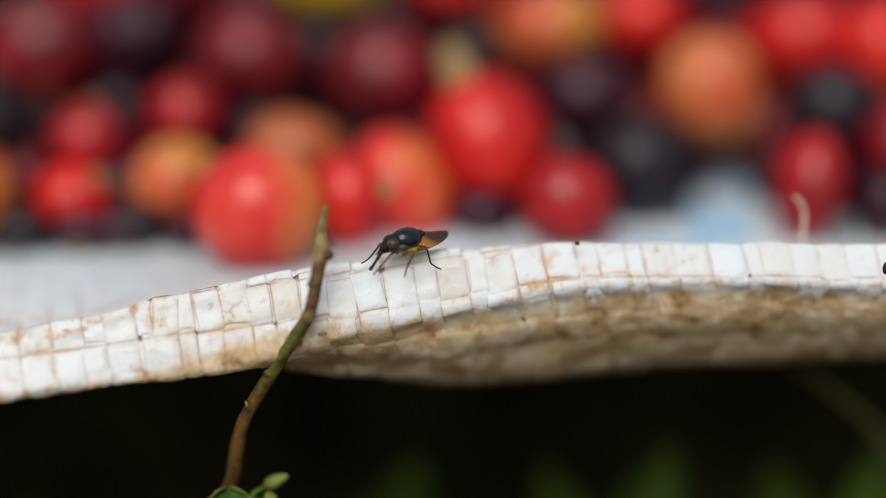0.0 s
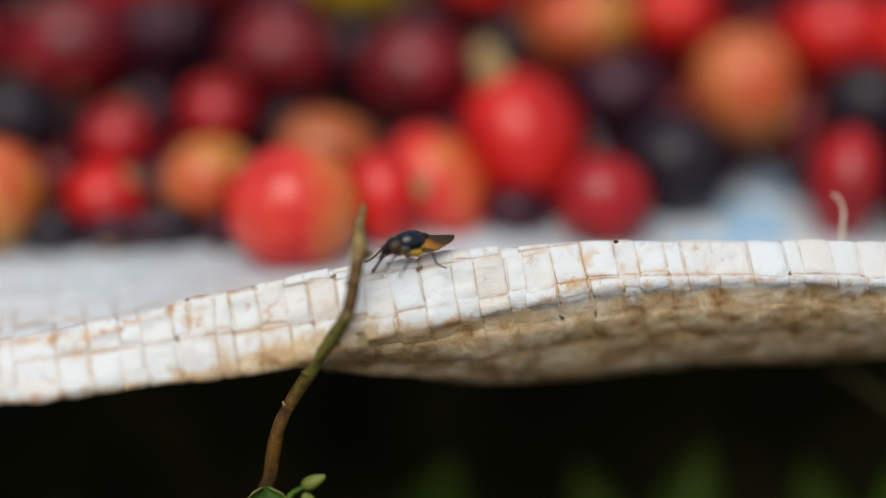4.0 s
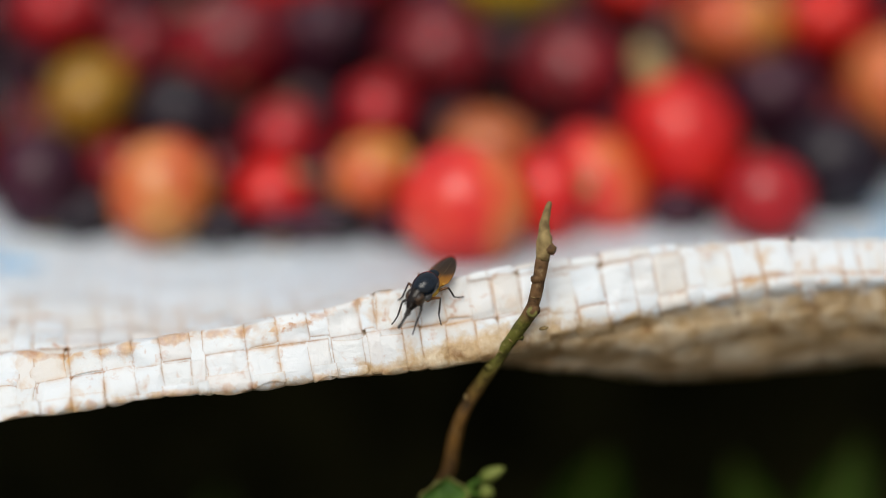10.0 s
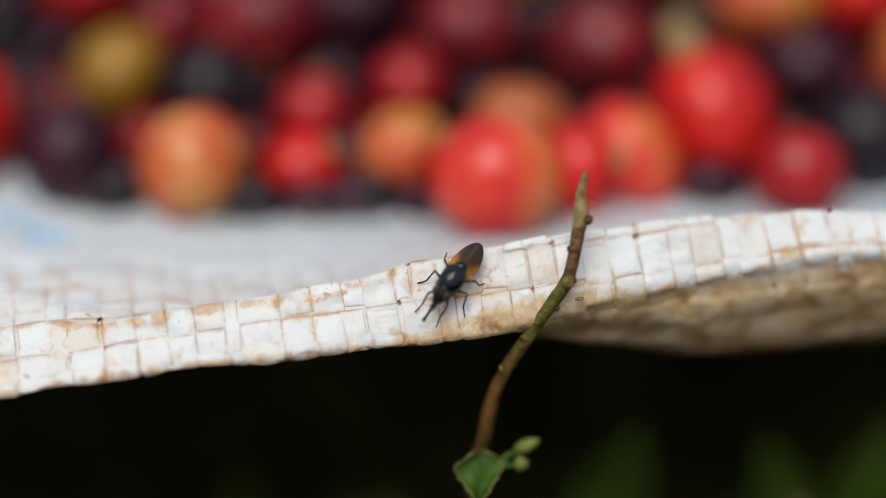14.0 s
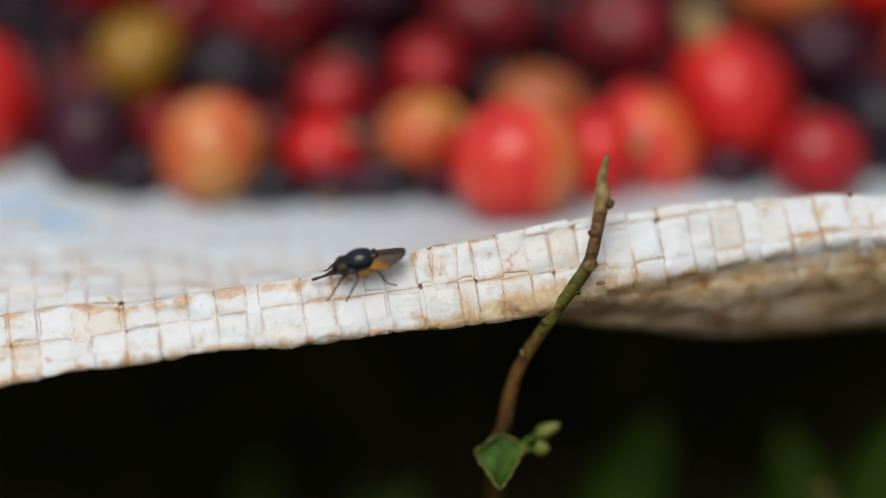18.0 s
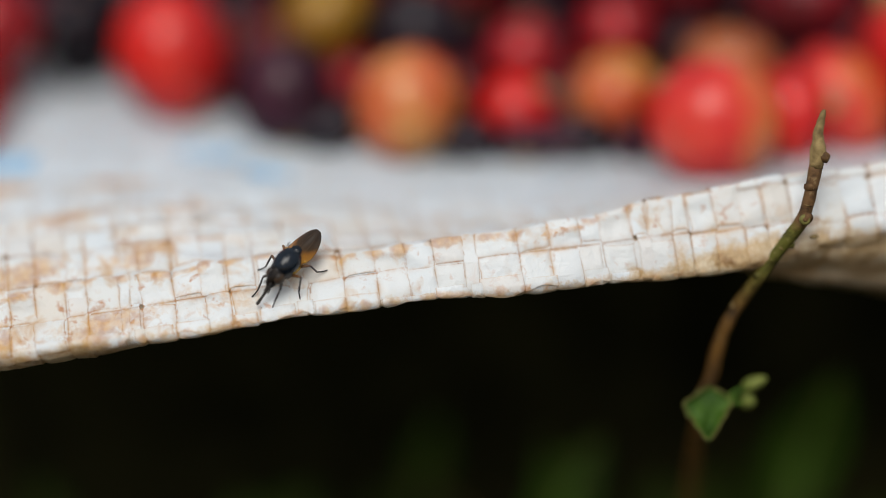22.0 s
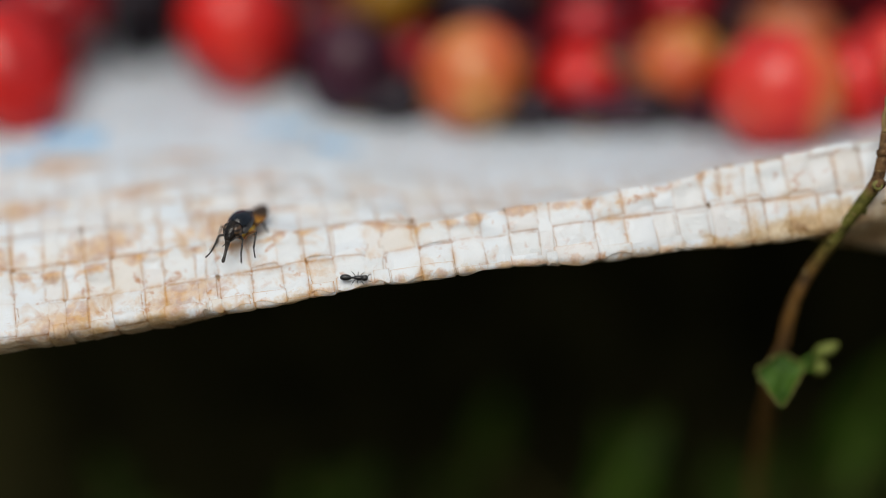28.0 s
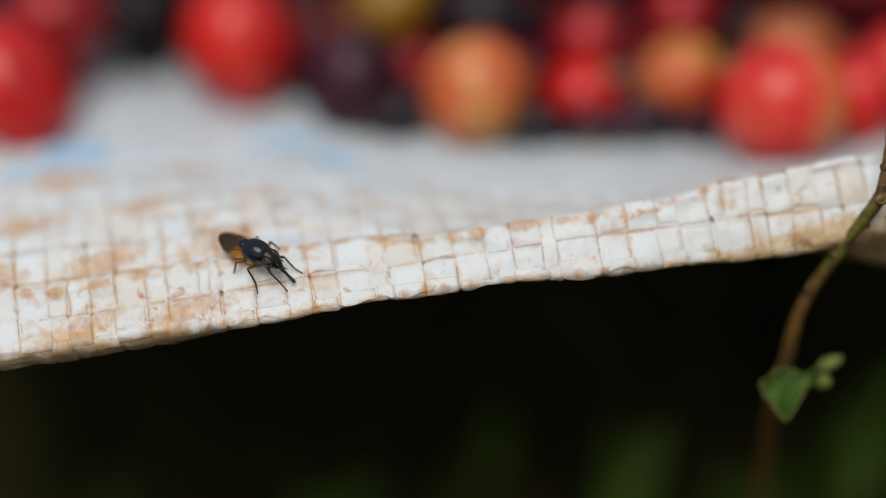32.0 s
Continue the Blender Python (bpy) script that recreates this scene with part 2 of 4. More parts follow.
LEAF = two_tone("young_leaf", (0.014, 0.046, 0.003), (0.055, 0.120, 0.008), 420, 0.6, 0.2, 0.4, 0.0002)
LEAF_RIM = two_tone("leaf_rim", (0.110, 0.100, 0.026), (0.20, 0.190, 0.060), 900, 0.6, 0.2)
WEED = two_tone("weed_leaf", (0.018, 0.044, 0.003), (0.040, 0.086, 0.006), 120, 0.6, 0.15, 0.4, 0.0004)
STRAW = two_tone("dry_grass", (0.06, 0.05, 0.015), (0.13, 0.10, 0.035), 250, 0.7, 0.3)
FIBRE = two_tone("pale_fibre", (0.52, 0.44, 0.33), (0.70, 0.64, 0.52), 700, 0.6)
BUD = two_tone("bud_skin", (0.085, 0.115, 0.018), (0.19, 0.215, 0.05), 900, 0.55, 0.25)
SPECK = two_tone("black_speck", (0.010, 0.008, 0.007), (0.04, 0.03, 0.025), 2500, 0.6)

THORAX = two_tone("fly_thorax", (0.003, 0.005, 0.008), (0.008, 0.015, 0.026), 380, 0.17, 0.36, 0.4, 0.00035)
FLY_HEAD = two_tone("fly_face", (0.005, 0.004, 0.004), (0.016, 0.012, 0.009), 1500, 0.24, 0.26, 0.4, 0.00005)
AMBER = two_tone("fly_belly", (0.22, 0.085, 0.008), (0.60, 0.34, 0.025), 1300, 0.42, 0.5, 0.3, 0.00003)
ABDOMEN_DARK = two_tone("fly_abdomen_band", (0.030, 0.018, 0.010), (0.10, 0.055, 0.02), 1500, 0.4, 0.5)
YELLOW = two_tone("fly_yellow_side", (0.36, 0.20, 0.010), (0.62, 0.42, 0.025), 1300, 0.42, 0.5, 0.3, 0.00003)
# the grey highlight of the fly's flank is put into this colour
PLEURA = two_tone("highlit_flank", (0.020, 0.020, 0.022), (0.075, 0.075, 0.075), 1400, 0.5, 0.4, 0.4, 0.00004)
HIP = two_tone("fly_hip", (0.20, 0.065, 0.008), (0.42, 0.17, 0.02), 1500, 0.4, 0.5)
CHITIN = two_tone("black_chitin", (0.008, 0.007, 0.007), (0.030, 0.024, 0.020), 2500, 0.35, 0.5, 0.3, 0.00002)
FEMUR = two_tone("fly_femur", (0.05, 0.022, 0.010), (0.16, 0.07, 0.02), 1600, 0.4, 0.5)
ANT_SKIN = two_tone("ant_chitin", (0.006, 0.006, 0.007), (0.020, 0.019, 0.020), 2500, 0.3, 0.6)


def soil_material():
    """Dark soil in the ditch, blackened in its colour for the shade there; dry pale earth and litter on the ground
    before it.
    """
    m, t, b = material("earth", 0.95, 0.05)
    n = noise_tex(t, 90, 5, 0.6)
    ditch_shade = ramp(t, n, [(0.32, (0.006, 0.006, 0.002)), (0.68, (0.034, 0.031, 0.010))])
    # pale ground out of view, added to bounce light under the sack
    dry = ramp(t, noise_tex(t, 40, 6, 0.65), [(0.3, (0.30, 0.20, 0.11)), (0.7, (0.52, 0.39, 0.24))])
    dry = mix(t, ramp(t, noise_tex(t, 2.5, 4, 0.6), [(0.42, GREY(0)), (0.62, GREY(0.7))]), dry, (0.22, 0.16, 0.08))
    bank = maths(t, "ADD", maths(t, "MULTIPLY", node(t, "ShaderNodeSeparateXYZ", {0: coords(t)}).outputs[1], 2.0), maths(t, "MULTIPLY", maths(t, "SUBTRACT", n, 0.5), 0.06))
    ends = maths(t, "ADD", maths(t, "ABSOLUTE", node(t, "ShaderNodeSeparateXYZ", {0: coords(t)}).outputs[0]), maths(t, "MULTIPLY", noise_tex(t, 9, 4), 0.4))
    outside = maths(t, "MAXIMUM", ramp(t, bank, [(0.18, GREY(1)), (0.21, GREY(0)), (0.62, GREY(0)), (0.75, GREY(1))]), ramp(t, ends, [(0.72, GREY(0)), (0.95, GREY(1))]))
    t.links.new(mix(t, outside, ditch_shade, dry), b.inputs["Base Color"])
    bump(t, b, n, 0.9, 0.004)
    return m


SOIL = soil_material()


def bark_material():
    """Twig bark: warm brown below, green where the skin is young, dark grey-brown towards the dry end."""
    m, t, b = material("twig_bark", 0.65, 0.2)
    n = noise_tex(t, 650, 5, 0.62)
    zz = maths(t, "ADD", maths(t, "MULTIPLY", maths(t, "SUBTRACT", node(t, "ShaderNodeSeparateXYZ", {0: coords(t)}).outputs[2], 0.045), 33.0), maths(t, "MULTIPLY", maths(t, "SUBTRACT", noise_tex(t, 260, 3), 0.5), 0.16))
    hue = ramp(t, zz, [(0.05, (0.140, 0.068, 0.014)), (0.30, (0.130, 0.066, 0.016)), (0.38, (0.120, 0.080, 0.018)), (0.48, (0.092, 0.088, 0.016)), (0.62, (0.112, 0.112, 0.019)), (0.67, (0.125, 0.066, 0.026)), (0.95, (0.140, 0.078, 0.034))])
    col = mix(t, ramp(t, n, [(0.36, GREY(0.8)), (0.54, GREY(0.0))]), hue, (0.014, 0.008, 0.004))
    col = mix(t, ramp(t, noise_tex(t, 1300, 3), [(0.60, GREY(0)), (0.72, GREY(0.5))]), col, (0.25, 0.19, 0.10))
    t.links.new(col, b.inputs["Base Color"])
    bump(t, b, n, 0.7, 0.0004)
    return m


BARK = bark_material()


def eye_material():
    m, t, b = material("banded_compound_eye", 0.36, 0.4)
    w = node(t, "ShaderNodeTexWave", {"Vector": coords(t), "Scale": 700.0, "Distortion": 1.2, "Detail": 1.0})
    w.bands_direction = "Z"
    t.links.new(ramp(t, w.outputs[1], [(0.30, (0.016, 0.011, 0.008)), (0.65, (0.070, 0.042, 0.024))]), b.inputs["Base Color"])
    bump(t, b, node(t, "ShaderNodeTexVoronoi", {"Vector": coords(t), "Scale": 9000.0}).outputs[0], 0.2, 0.00002)
    return m


def wing_material():
    """Clear amber at the base, smoky brown towards the tip."""
    m, t, b = material("smoky_wing", 0.35, 0.2)
    n = noise_tex(t, 800, 4)
    along = maths(t, "ADD", maths(t, "MULTIPLY", node(t, "ShaderNodeSeparateXYZ", {0: coords(t)}).outputs[0], -200.0), maths(t, "MULTIPLY", maths(t, "SUBTRACT", n, 0.5), 0.25))
    # the inner halves lie over one another and look darker
    inner = maths(t, "MULTIPLY", maths(t, "ABSOLUTE", node(t, "ShaderNodeSeparateXYZ", {0: coords(t)}).outputs[1]), -330.0)
    along = maths(t, "ADD", along, maths(t, "ADD", inner, 0.31))
    t.links.new(ramp(t, along, [(0.10, (0.38, 0.18, 0.026)), (0.34, (0.24, 0.10, 0.018)), (0.50, (0.050, 0.030, 0.016)), (0.85, (0.030, 0.020, 0.014))]), b.inputs["Base Color"])
    t.links.new(ramp(t, along, [(0.05, GREY(0.86)), (0.40, GREY(0.98))]), b.inputs["Alpha"])
    bump(t, b, n, 0.3, 0.00003)
    return m


EYE_SKIN, WING = eye_material(), wing_material()
MM = 0.001


# ---------------------------------------------------------------- mesh helpers (millimetres in, metres out)
def mesh_of(name, verts, faces, mat, smooth=True, uvs=None, soil=None):
    me = bpy.data.meshes.new(name)
    me.from_pydata([tuple(float(c) * MM for c in v) for v in verts], [], faces)
    me.materials.append(mat)
    if smooth:
        me.polygons.foreach_set("use_smooth", [True] * len(me.polygons))
    if uvs is not None:
        layer = me.uv_layers.new(name="UVMap")
        idx = np.zeros(len(me.loops), dtype=np.int32)
        me.loops.foreach_get("vertex_index", idx)
        layer.data.foreach_set("uv", np.asarray(uvs, dtype=np.float32)[idx].ravel())
        if soil is not None:
            both = np.stack([np.ravel(v) for v in soil], -1).astype(np.float32)
            me.uv_layers.new(name="Soil").data.foreach_set("uv", both[idx].ravel())
    me.update()
    return me


def part(name, me, parent, label="", at=None):
    ob = new(name, me)
    ob.parent = parent
    if at is not None:
        ob.matrix_basis = at
    if label:
        tagged(ob, label)
    return ob


def thing(name, me=None, label="", category="", group="", kind="", at=None):
    ob = new(name, me)
    if at is not None:
        ob.matrix_world = at
    return tagged(ob, label, category, group, kind)


def grid_faces(nu, nv, wrap_u=False):
    f = []
    for i in range(nu if wrap_u else nu - 1):
        for j in range(nv - 1):
            a, b = i * nv + j, ((i + 1) % nu) * nv + j
            f.append((a, b, b + 1, a + 1))
    return f


def tube(points, radii, sides=8, close=True, rough=0.0, seed=0):
    """A tapered tube along points (mm)."""
    rng = random.Random(seed)
    p = [Vector(q) for q in points]
    verts, a = [], None
    for i, q in enumerate(p):
        d = (p[min(i + 1, len(p) - 1)] - p[max(i - 1, 0)]).normalized()
        a = d.orthogonal().normalized() if a is None else (a - d * a.dot(d)).normalized()
        b = d.cross(a)
        for k in range(sides):
            w = 2 * math.pi * k / sides
            r = radii[i] * (1 + rough * rng.uniform(-1, 1))
            verts.append(q + (a * math.cos(w) + b * math.sin(w)) * r)
    faces = []
    for i in range(len(p) - 1):
        for k in range(sides):
            k2 = (k + 1) % sides
            faces.append((i * sides + k, i * sides + k2, (i + 1) * sides + k2, (i + 1) * sides + k))
    if close:
        faces.append(tuple(reversed(range(sides))))
        faces.append(tuple((len(p) - 1) * sides + k for k in range(sides)))
    return verts, faces


def smooth_path(points, step=6):
    """A rounded line through points."""
    p = [Vector(q) for q in points]
    out = []
    for i in range(len(p) - 1):
        a, b, c, d = p[max(i - 1, 0)], p[i], p[i + 1], p[min(i + 2, len(p) - 1)]
        for k in range(step):
            t = k / step
            out.append(0.5 * (2 * b + (c - a) * t + (2 * a - 5 * b + 4 * c - d) * t * t + (3 * b - a - 3 * c + d) * t**3))
    return out + [p[-1]]


def egg(rx, ry, rz, nu=20, nv=12, centre=(0, 0, 0), power=1.0, pinch=0.0):
    """An ellipsoid along x, narrower ahead (pinch > 0) or behind (pinch < 0)."""
    verts, faces = [], []
    for i in range(nv + 1):
        a = math.pi * i / nv
        c, s = math.cos(a), math.sin(a) ** power
        k = 1 - pinch * c
        for j in range(nu):
            w = 2 * math.pi * j / nu
            verts.append((centre[0] + rx * c, centre[1] + ry * s * k * math.cos(w), centre[2] + rz * s * k * math.sin(w)))
    for i in range(nv):
        for j in range(nu):
            j2 = (j + 1) % nu
            faces.append((i * nu + j, (i + 1) * nu + j, (i + 1) * nu + j2, i * nu + j2))
    return verts, faces


def joined(*pieces):
    verts, faces = [], []
    for v, f in pieces:
        n = len(verts)
        verts += list(v)
        faces += [tuple(i + n for i in q) for q in f]
    return verts, faces


# ---------------------------------------------------------------- the ground: a dark ditch, a bank that carries the sack, an unseen rise before it
def ground():
    xs = np.concatenate([[-3e6, -4e5, -4e4, -4000, -900, -400], np.arange(-240, 221, 6.0), [400, 900, 4000, 4e4, 4e5, 3e6]])
    ys = np.concatenate([[-3e6, -4e5, -4e4, -4000, -700, -300, -150, -60], np.arange(0, 460, 6.0), [520, 700, 1200, 4000, 4e4, 4e5, 3e6]])
    verts = []
    for x in xs:
        for y in ys:
            bank = np.clip((y - 250) / 22, 0, 1)
            # unseen rise towards the eye, added to keep light out of the ditch
            near = np.clip((172 - y) / 55, 0, 1)
            far = max(abs(x), abs(y)) > 900
            z = 47 * bank * bank * (3 - 2 * bank) + 34 * near * near * (3 - 2 * near)
            if not far:
                z += 5.0 * noise.noise((x * 0.035, y * 0.035, 1.0)) + 2.2 * noise.noise((x * 0.12, y * 0.12, 4.0))
                if bank > 0.9:
                    z = min(z, 49.0)
            verts.append((x, y, z))
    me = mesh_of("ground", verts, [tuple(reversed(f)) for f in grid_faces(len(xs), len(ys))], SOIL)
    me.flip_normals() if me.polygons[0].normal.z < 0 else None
    thing("ground", me, "dark soil of a ditch and bank, the shade blackened into its colour", "ground", kind="structure")


ground()


# ---------------------------------------------------------------- the shape of the sack
# The rim of the sack: knots along x (mm), each a place below and beyond the first eye, in axes that slope with the view.
SLOPE = radians(24.0)
EYE = 166.6


def spot(down, away):
    """(y, z) in mm of a place so far below and beyond the first eye."""
    return np.array((away * math.cos(SLOPE) - down * math.sin(SLOPE), EYE - away * math.sin(SLOPE) - down * math.cos(SLOPE)))


CREST_X = (-129, -114, -99, -84, -69, -49, -34.5, -20, -13, 0, 12, 20, 30, 60, 80)
CREST = (18.0, 17.0, 15.8, 14.4, 12.6, 9.6, 6.5, 3.4, 2.0, 0.3, -0.9, -0.5, -0.5, -0.7, -0.7)
RIM_X = (-129, -104, -93, -85, -78, -71, -64, -57, -46.5, -34.7, -28, -21, -14, -11, -5, 0, 5, 10, 18, 30, 46, 80)
RIM = (28.2, 25.4, 23.6, 21.9, 20.4, 19.0, 17.7, 16.6, 15.2, 14.1, 13.5, 12.4, 10.4, 9.3, 8.2, 7.3, 6.2, 4.7, 3.9, 3.6, 4.2, 4.2)
BELLY_X = (-40, -24, -17, -12, -6, 1, 13, 26, 49, 80)
BELLY = (13.6, 12.8, 12.7, 13.1, 13.9, 14.6, 13.8, 12.5, 11.7, 11.4)


def soft_interp(x, xs, ys, width=5.0):
    return sum(np.interp(x + k * width, xs, ys) * w for k, w in ((-1, 0.25), (0, 0.5), (1, 0.25)))


def profile(x):
    """The sack's cross-section at x, in mm: from the back, over the crest and the rim, to the underside."""
    crest, rim, belly = soft_interp(x, CREST_X, CREST), soft_interp(x, RIM_X, RIM), soft_interp(x, BELLY_X, BELLY, 3.0)
    front = float(soft_interp(x, (-120, -100, -87, -60, -45, -20, 0, 15, 50), (230.8, 231.2, 231.6, 232.3, 233.2, 235.2, 237.8, 239.2, 239.4)))
    back = float(soft_interp(x, (-120, -87, -60, -45, -20, 0), (4.6, 4.2, 2.6, 1.9, 1.7, 1.6)))
    k = float(np.clip((x + 27) / 11, 0, 1))
    k = k * k * (3 - 2 * k)
    lip = float(np.clip((-78 - x) / 9, 0, 1))
    tilted = float(np.clip((-52 - x) / 30, 0, 1))
    bow = 1.7 - 0.6 * tilted
    mid = crest * 0.42 + rim * 0.58
    low = belly * k + (rim - 0.7) * (1 - k)
    flat = 60.0 + 0.9 * math.sin(x * 0.06 + 1.0)
    pts = [(420, 60), (340, 60), (290, 60), (262, flat), (247, flat), (234.0, flat * (0.9 + 0.1 * tilted) + (0.1 - 0.1 * tilted) * spot(crest, front + 4.5)[1]),
           tuple(spot(crest + 0.5 - 6.4 * tilted, front + back + 2.6 + 3.9 * tilted)),
           tuple(spot(crest - 0.1, front + back)), tuple(spot(crest * 0.8 + rim * 0.2 - 0.2, front + back * 0.8**bow)), tuple(spot(mid, front + back * 0.42**bow)),
           tuple(spot(rim * (0.955 - 0.13 * lip) + crest * (0.045 + 0.13 * lip), front + 0.0)), tuple(spot(rim, front + 0.35 + 1.9 * lip)),
           tuple(spot(rim - 0.12 + 0.75 * k, front + 1.1 + 2.0 * lip)),
           tuple(spot((rim * 0.65 + low * 0.35) * k + (rim - 0.6) * (1 - k), front + 4 - 1.8 * k + 1.5 * lip)), tuple(spot((rim * 0.3 + low * 0.7) * k + (rim - 2.0) * (1 - k), front + 10 - 4.5 * k)),
           tuple(spot(low * k + (rim - 4.5) * (1 - k), front + 17 - 6.5 * k - 3 * k * float(np.clip((6 - x) / 15, 0, 1)))), tuple(spot((low - 4) * k + (rim - 9) * (1 - k), front + 28)), tuple(spot(low - 16, front + 50))]
    p = np.array(pts, float)
    # a smooth line through the knots, with evenly weighted tangents
    d = np.linalg.norm(np.diff(p, axis=0), axis=1) ** 0.5
    t = np.concatenate(([0], np.cumsum(d)))
    m = np.gradient(p, t, axis=0)
    out = []
    for i in range(len(p) - 1):
        h = t[i + 1] - t[i]
        a = np.linspace(0, 1, 24, endpoint=False)[:, None]
        out.append((2 * a**3 - 3 * a**2 + 1) * p[i] + (a**3 - 2 * a**2 + a) * h * m[i] + (3 * a**2 - 2 * a**3) * p[i + 1] + (a**3 - a**2) * h * m[i + 1])
    line = np.vstack(out + [p[-1:]])
    s = np.concatenate(([0], np.cumsum(np.linalg.norm(np.diff(line, axis=0), axis=1))))
    return s - s[9 * 24], line


SACK_X = np.arange(-128.0, 78.0, 0.5)
SACK_S = np.arange(-150.0, 44.0, 0.25)
_grid = []
for _x in SACK_X:
    _s, _line = profile(float(_x))
    _grid.append(np.column_stack([np.interp(SACK_S, _s, _line[:, 0]), np.interp(SACK_S, _s, _line[:, 1])]))
SHEET = np.array(_grid)
for _k in range(3):  # ease it along x
    SHEET[1:-1] = 0.25 * SHEET[:-2] + 0.5 * SHEET[1:-1] + 0.25 * SHEET[2:]


def sheet(x, s):
    """Places (mm) on the sack's middle surface, at x and at the arc length s from the front of the rim, and the normals there."""
    def look_up(x, s):
        i, j = np.clip((x - SACK_X[0]) / 0.5, 0, len(SACK_X) - 1.001), np.clip((s - SACK_S[0]) / 0.25, 0, len(SACK_S) - 1.001)
        i0, j0 = i.astype(int), j.astype(int)
        a, b = (i - i0)[..., None], (j - j0)[..., None]
        yz = (SHEET[i0, j0] * (1 - a) + SHEET[i0 + 1, j0] * a) * (1 - b) + (SHEET[i0, j0 + 1] * (1 - a) + SHEET[i0 + 1, j0 + 1] * a) * b
        return np.concatenate([x[..., None], yz], -1)
    x, s = np.broadcast_arrays(np.asarray(x, float), np.asarray(s, float))
    p = look_up(x, s)
    n = np.cross(look_up(x, s + 0.3) - look_up(x, s - 0.3), look_up(x + 0.5, s) - look_up(x - 0.5, s))
    return p, n / np.linalg.norm(n, axis=-1, keepdims=True)


# ---------------------------------------------------------------- the woven sack


def cuts(lo, hi, pitch, spread, seed):
    r, out, v = random.Random(seed), [lo], lo
    while v < hi:
        v += pitch * (1 + spread * r.uniform(-1, 1))
        out.append(v)
    return np.array(out)


# the seams between the tapes: across the rim, at their places along x, and along it, by arc length
SEAMS = (-103.0, -99.7, -97.6, -95.4, -92.7, -89.5, -87.5, -84.0, -83.0, -81.9, -78.5, -75.4, -72.8, -70.1, -66.6, -64.7, -61.1, -57.7, -54.5, -51.7, -48.6, -47.2, -42.9, -39.7, -36.5, -34.3, -31.0, -29.5, -26.9,
         -25.2, -22.5, -19.5, -17.2, -14.5, -11.8, -8.8, -5.8, -2.6, -0.4, 2.7, 4.5, 7.7, 10.8, 14.2, 16.4, 19.5, 21.2, 24.5, 28.2, 31.8, 33.3, 36.8, 39.5, 42.6)
COLS = np.concatenate([cuts(-126.0, -105.5, 3.1, 0.3, 3)[:-1], SEAMS, cuts(45.8, 71.0, 3.2, 0.25, 4)])
ROWS_S = np.concatenate([cuts(-109.0, -11.0, 4.1, 0.14, 5)[:-1], (-9.8, -5.5, -1.2, 3.1, 7.2), cuts(11.2, 36.0, 4.0, 0.14, 6)])
LIFT = 0.10


def drift(x):
    """How far the cross tapes slip down the rim's face towards the raised end, in mm."""
    return 2.1 * np.clip((x + 28) / 22, 0, 1)


def lean(s):
    """How far a lengthwise tape has drifted along x at arc length s."""
    return 0.16 * np.clip(s, -25, 12)


def wrinkle(x, s):
    """Low creases and sags of the cloth, in mm."""
    low = np.array([0.42 * noise.noise((a * 0.10, b * 0.16, 2.0)) + 0.24 * noise.noise((a * 0.31, b * 0.38, 7.0)) for a, b in zip(x.ravel(), s.ravel())])
    # sharp pleats along the rim, deepest in the sagging corner
    pleat = np.array([0.5 - abs(noise.noise((a * 0.075, b * 0.34 + 0.02 * a, 11.0))) * 2.4 for a, b in zip(x.ravel(), s.ravel())])
    deep = 0.12 + 0.40 * np.clip((-40 - x.ravel()) / 35, 0, 1)
    return (low + deep * np.clip(pleat, -0.6, 0.5) * (s.ravel() < fold_at(x.ravel()) - 1.5)).reshape(x.shape)


WX, WS = np.arange(-130, 80, 1.0), np.arange(-115, 42, 0.5)


def cloth(x, s, h):
    """Places on the cloth at height h over its middle."""
    i, j = np.clip(x - WX[0], 0, len(WX) - 1.001), np.clip((s - WS[0]) * 2, 0, len(WS) - 1.001)
    i0, j0 = i.astype(int), j.astype(int)
    a, b = i - i0, j - j0
    w = 0.34 * np.exp(-(((s - ridge_at(x)) / 0.6) ** 2)) * np.clip((2 - x) / 20, 0, 1) + (WRINKLES[i0, j0] * (1 - a) + WRINKLES[i0 + 1, j0] * a) * (1 - b) + (WRINKLES[i0, j0 + 1] * (1 - a) + WRINKLES[i0 + 1, j0 + 1] * a) * b
    p, n = sheet(x, s)
    return p + n * (h + w)[..., None]


def ridge_at(x):
    """The arc length of the low ridge along the crest."""
    return crest_at(x) + 0.9 * np.sin(0.11 * x) + 0.5 * np.sin(0.31 * x + 1.0)


def crest_at(x):
    return -0.52 * np.interp(x, CREST_GAP_X, CREST_GAP) - 0.6


CREST_GAP_X = np.arange(-130.0, 80.0, 1.0)
CREST_GAP = np.array([soft_interp(v, RIM_X, RIM) - soft_interp(v, CREST_X, CREST) for v in CREST_GAP_X])


def wave(v):
    return np.clip(1.9 * np.sin(math.pi * v), -1, 1)


TILTS = np.random.RandomState(11).uniform(-1, 1, 4096)


def tilt(u, cell, k):
    """Each visible square of tape lies a little askew."""
    c = np.floor(cell).astype(int)
    f = cell - c
    return (0.075 * TILTS[(c * 7 + k * 131) % 4096] * (2 * u - 1) + 0.03 * TILTS[(c * 13 + k * 57) % 4096]) * np.sin(math.pi * f)


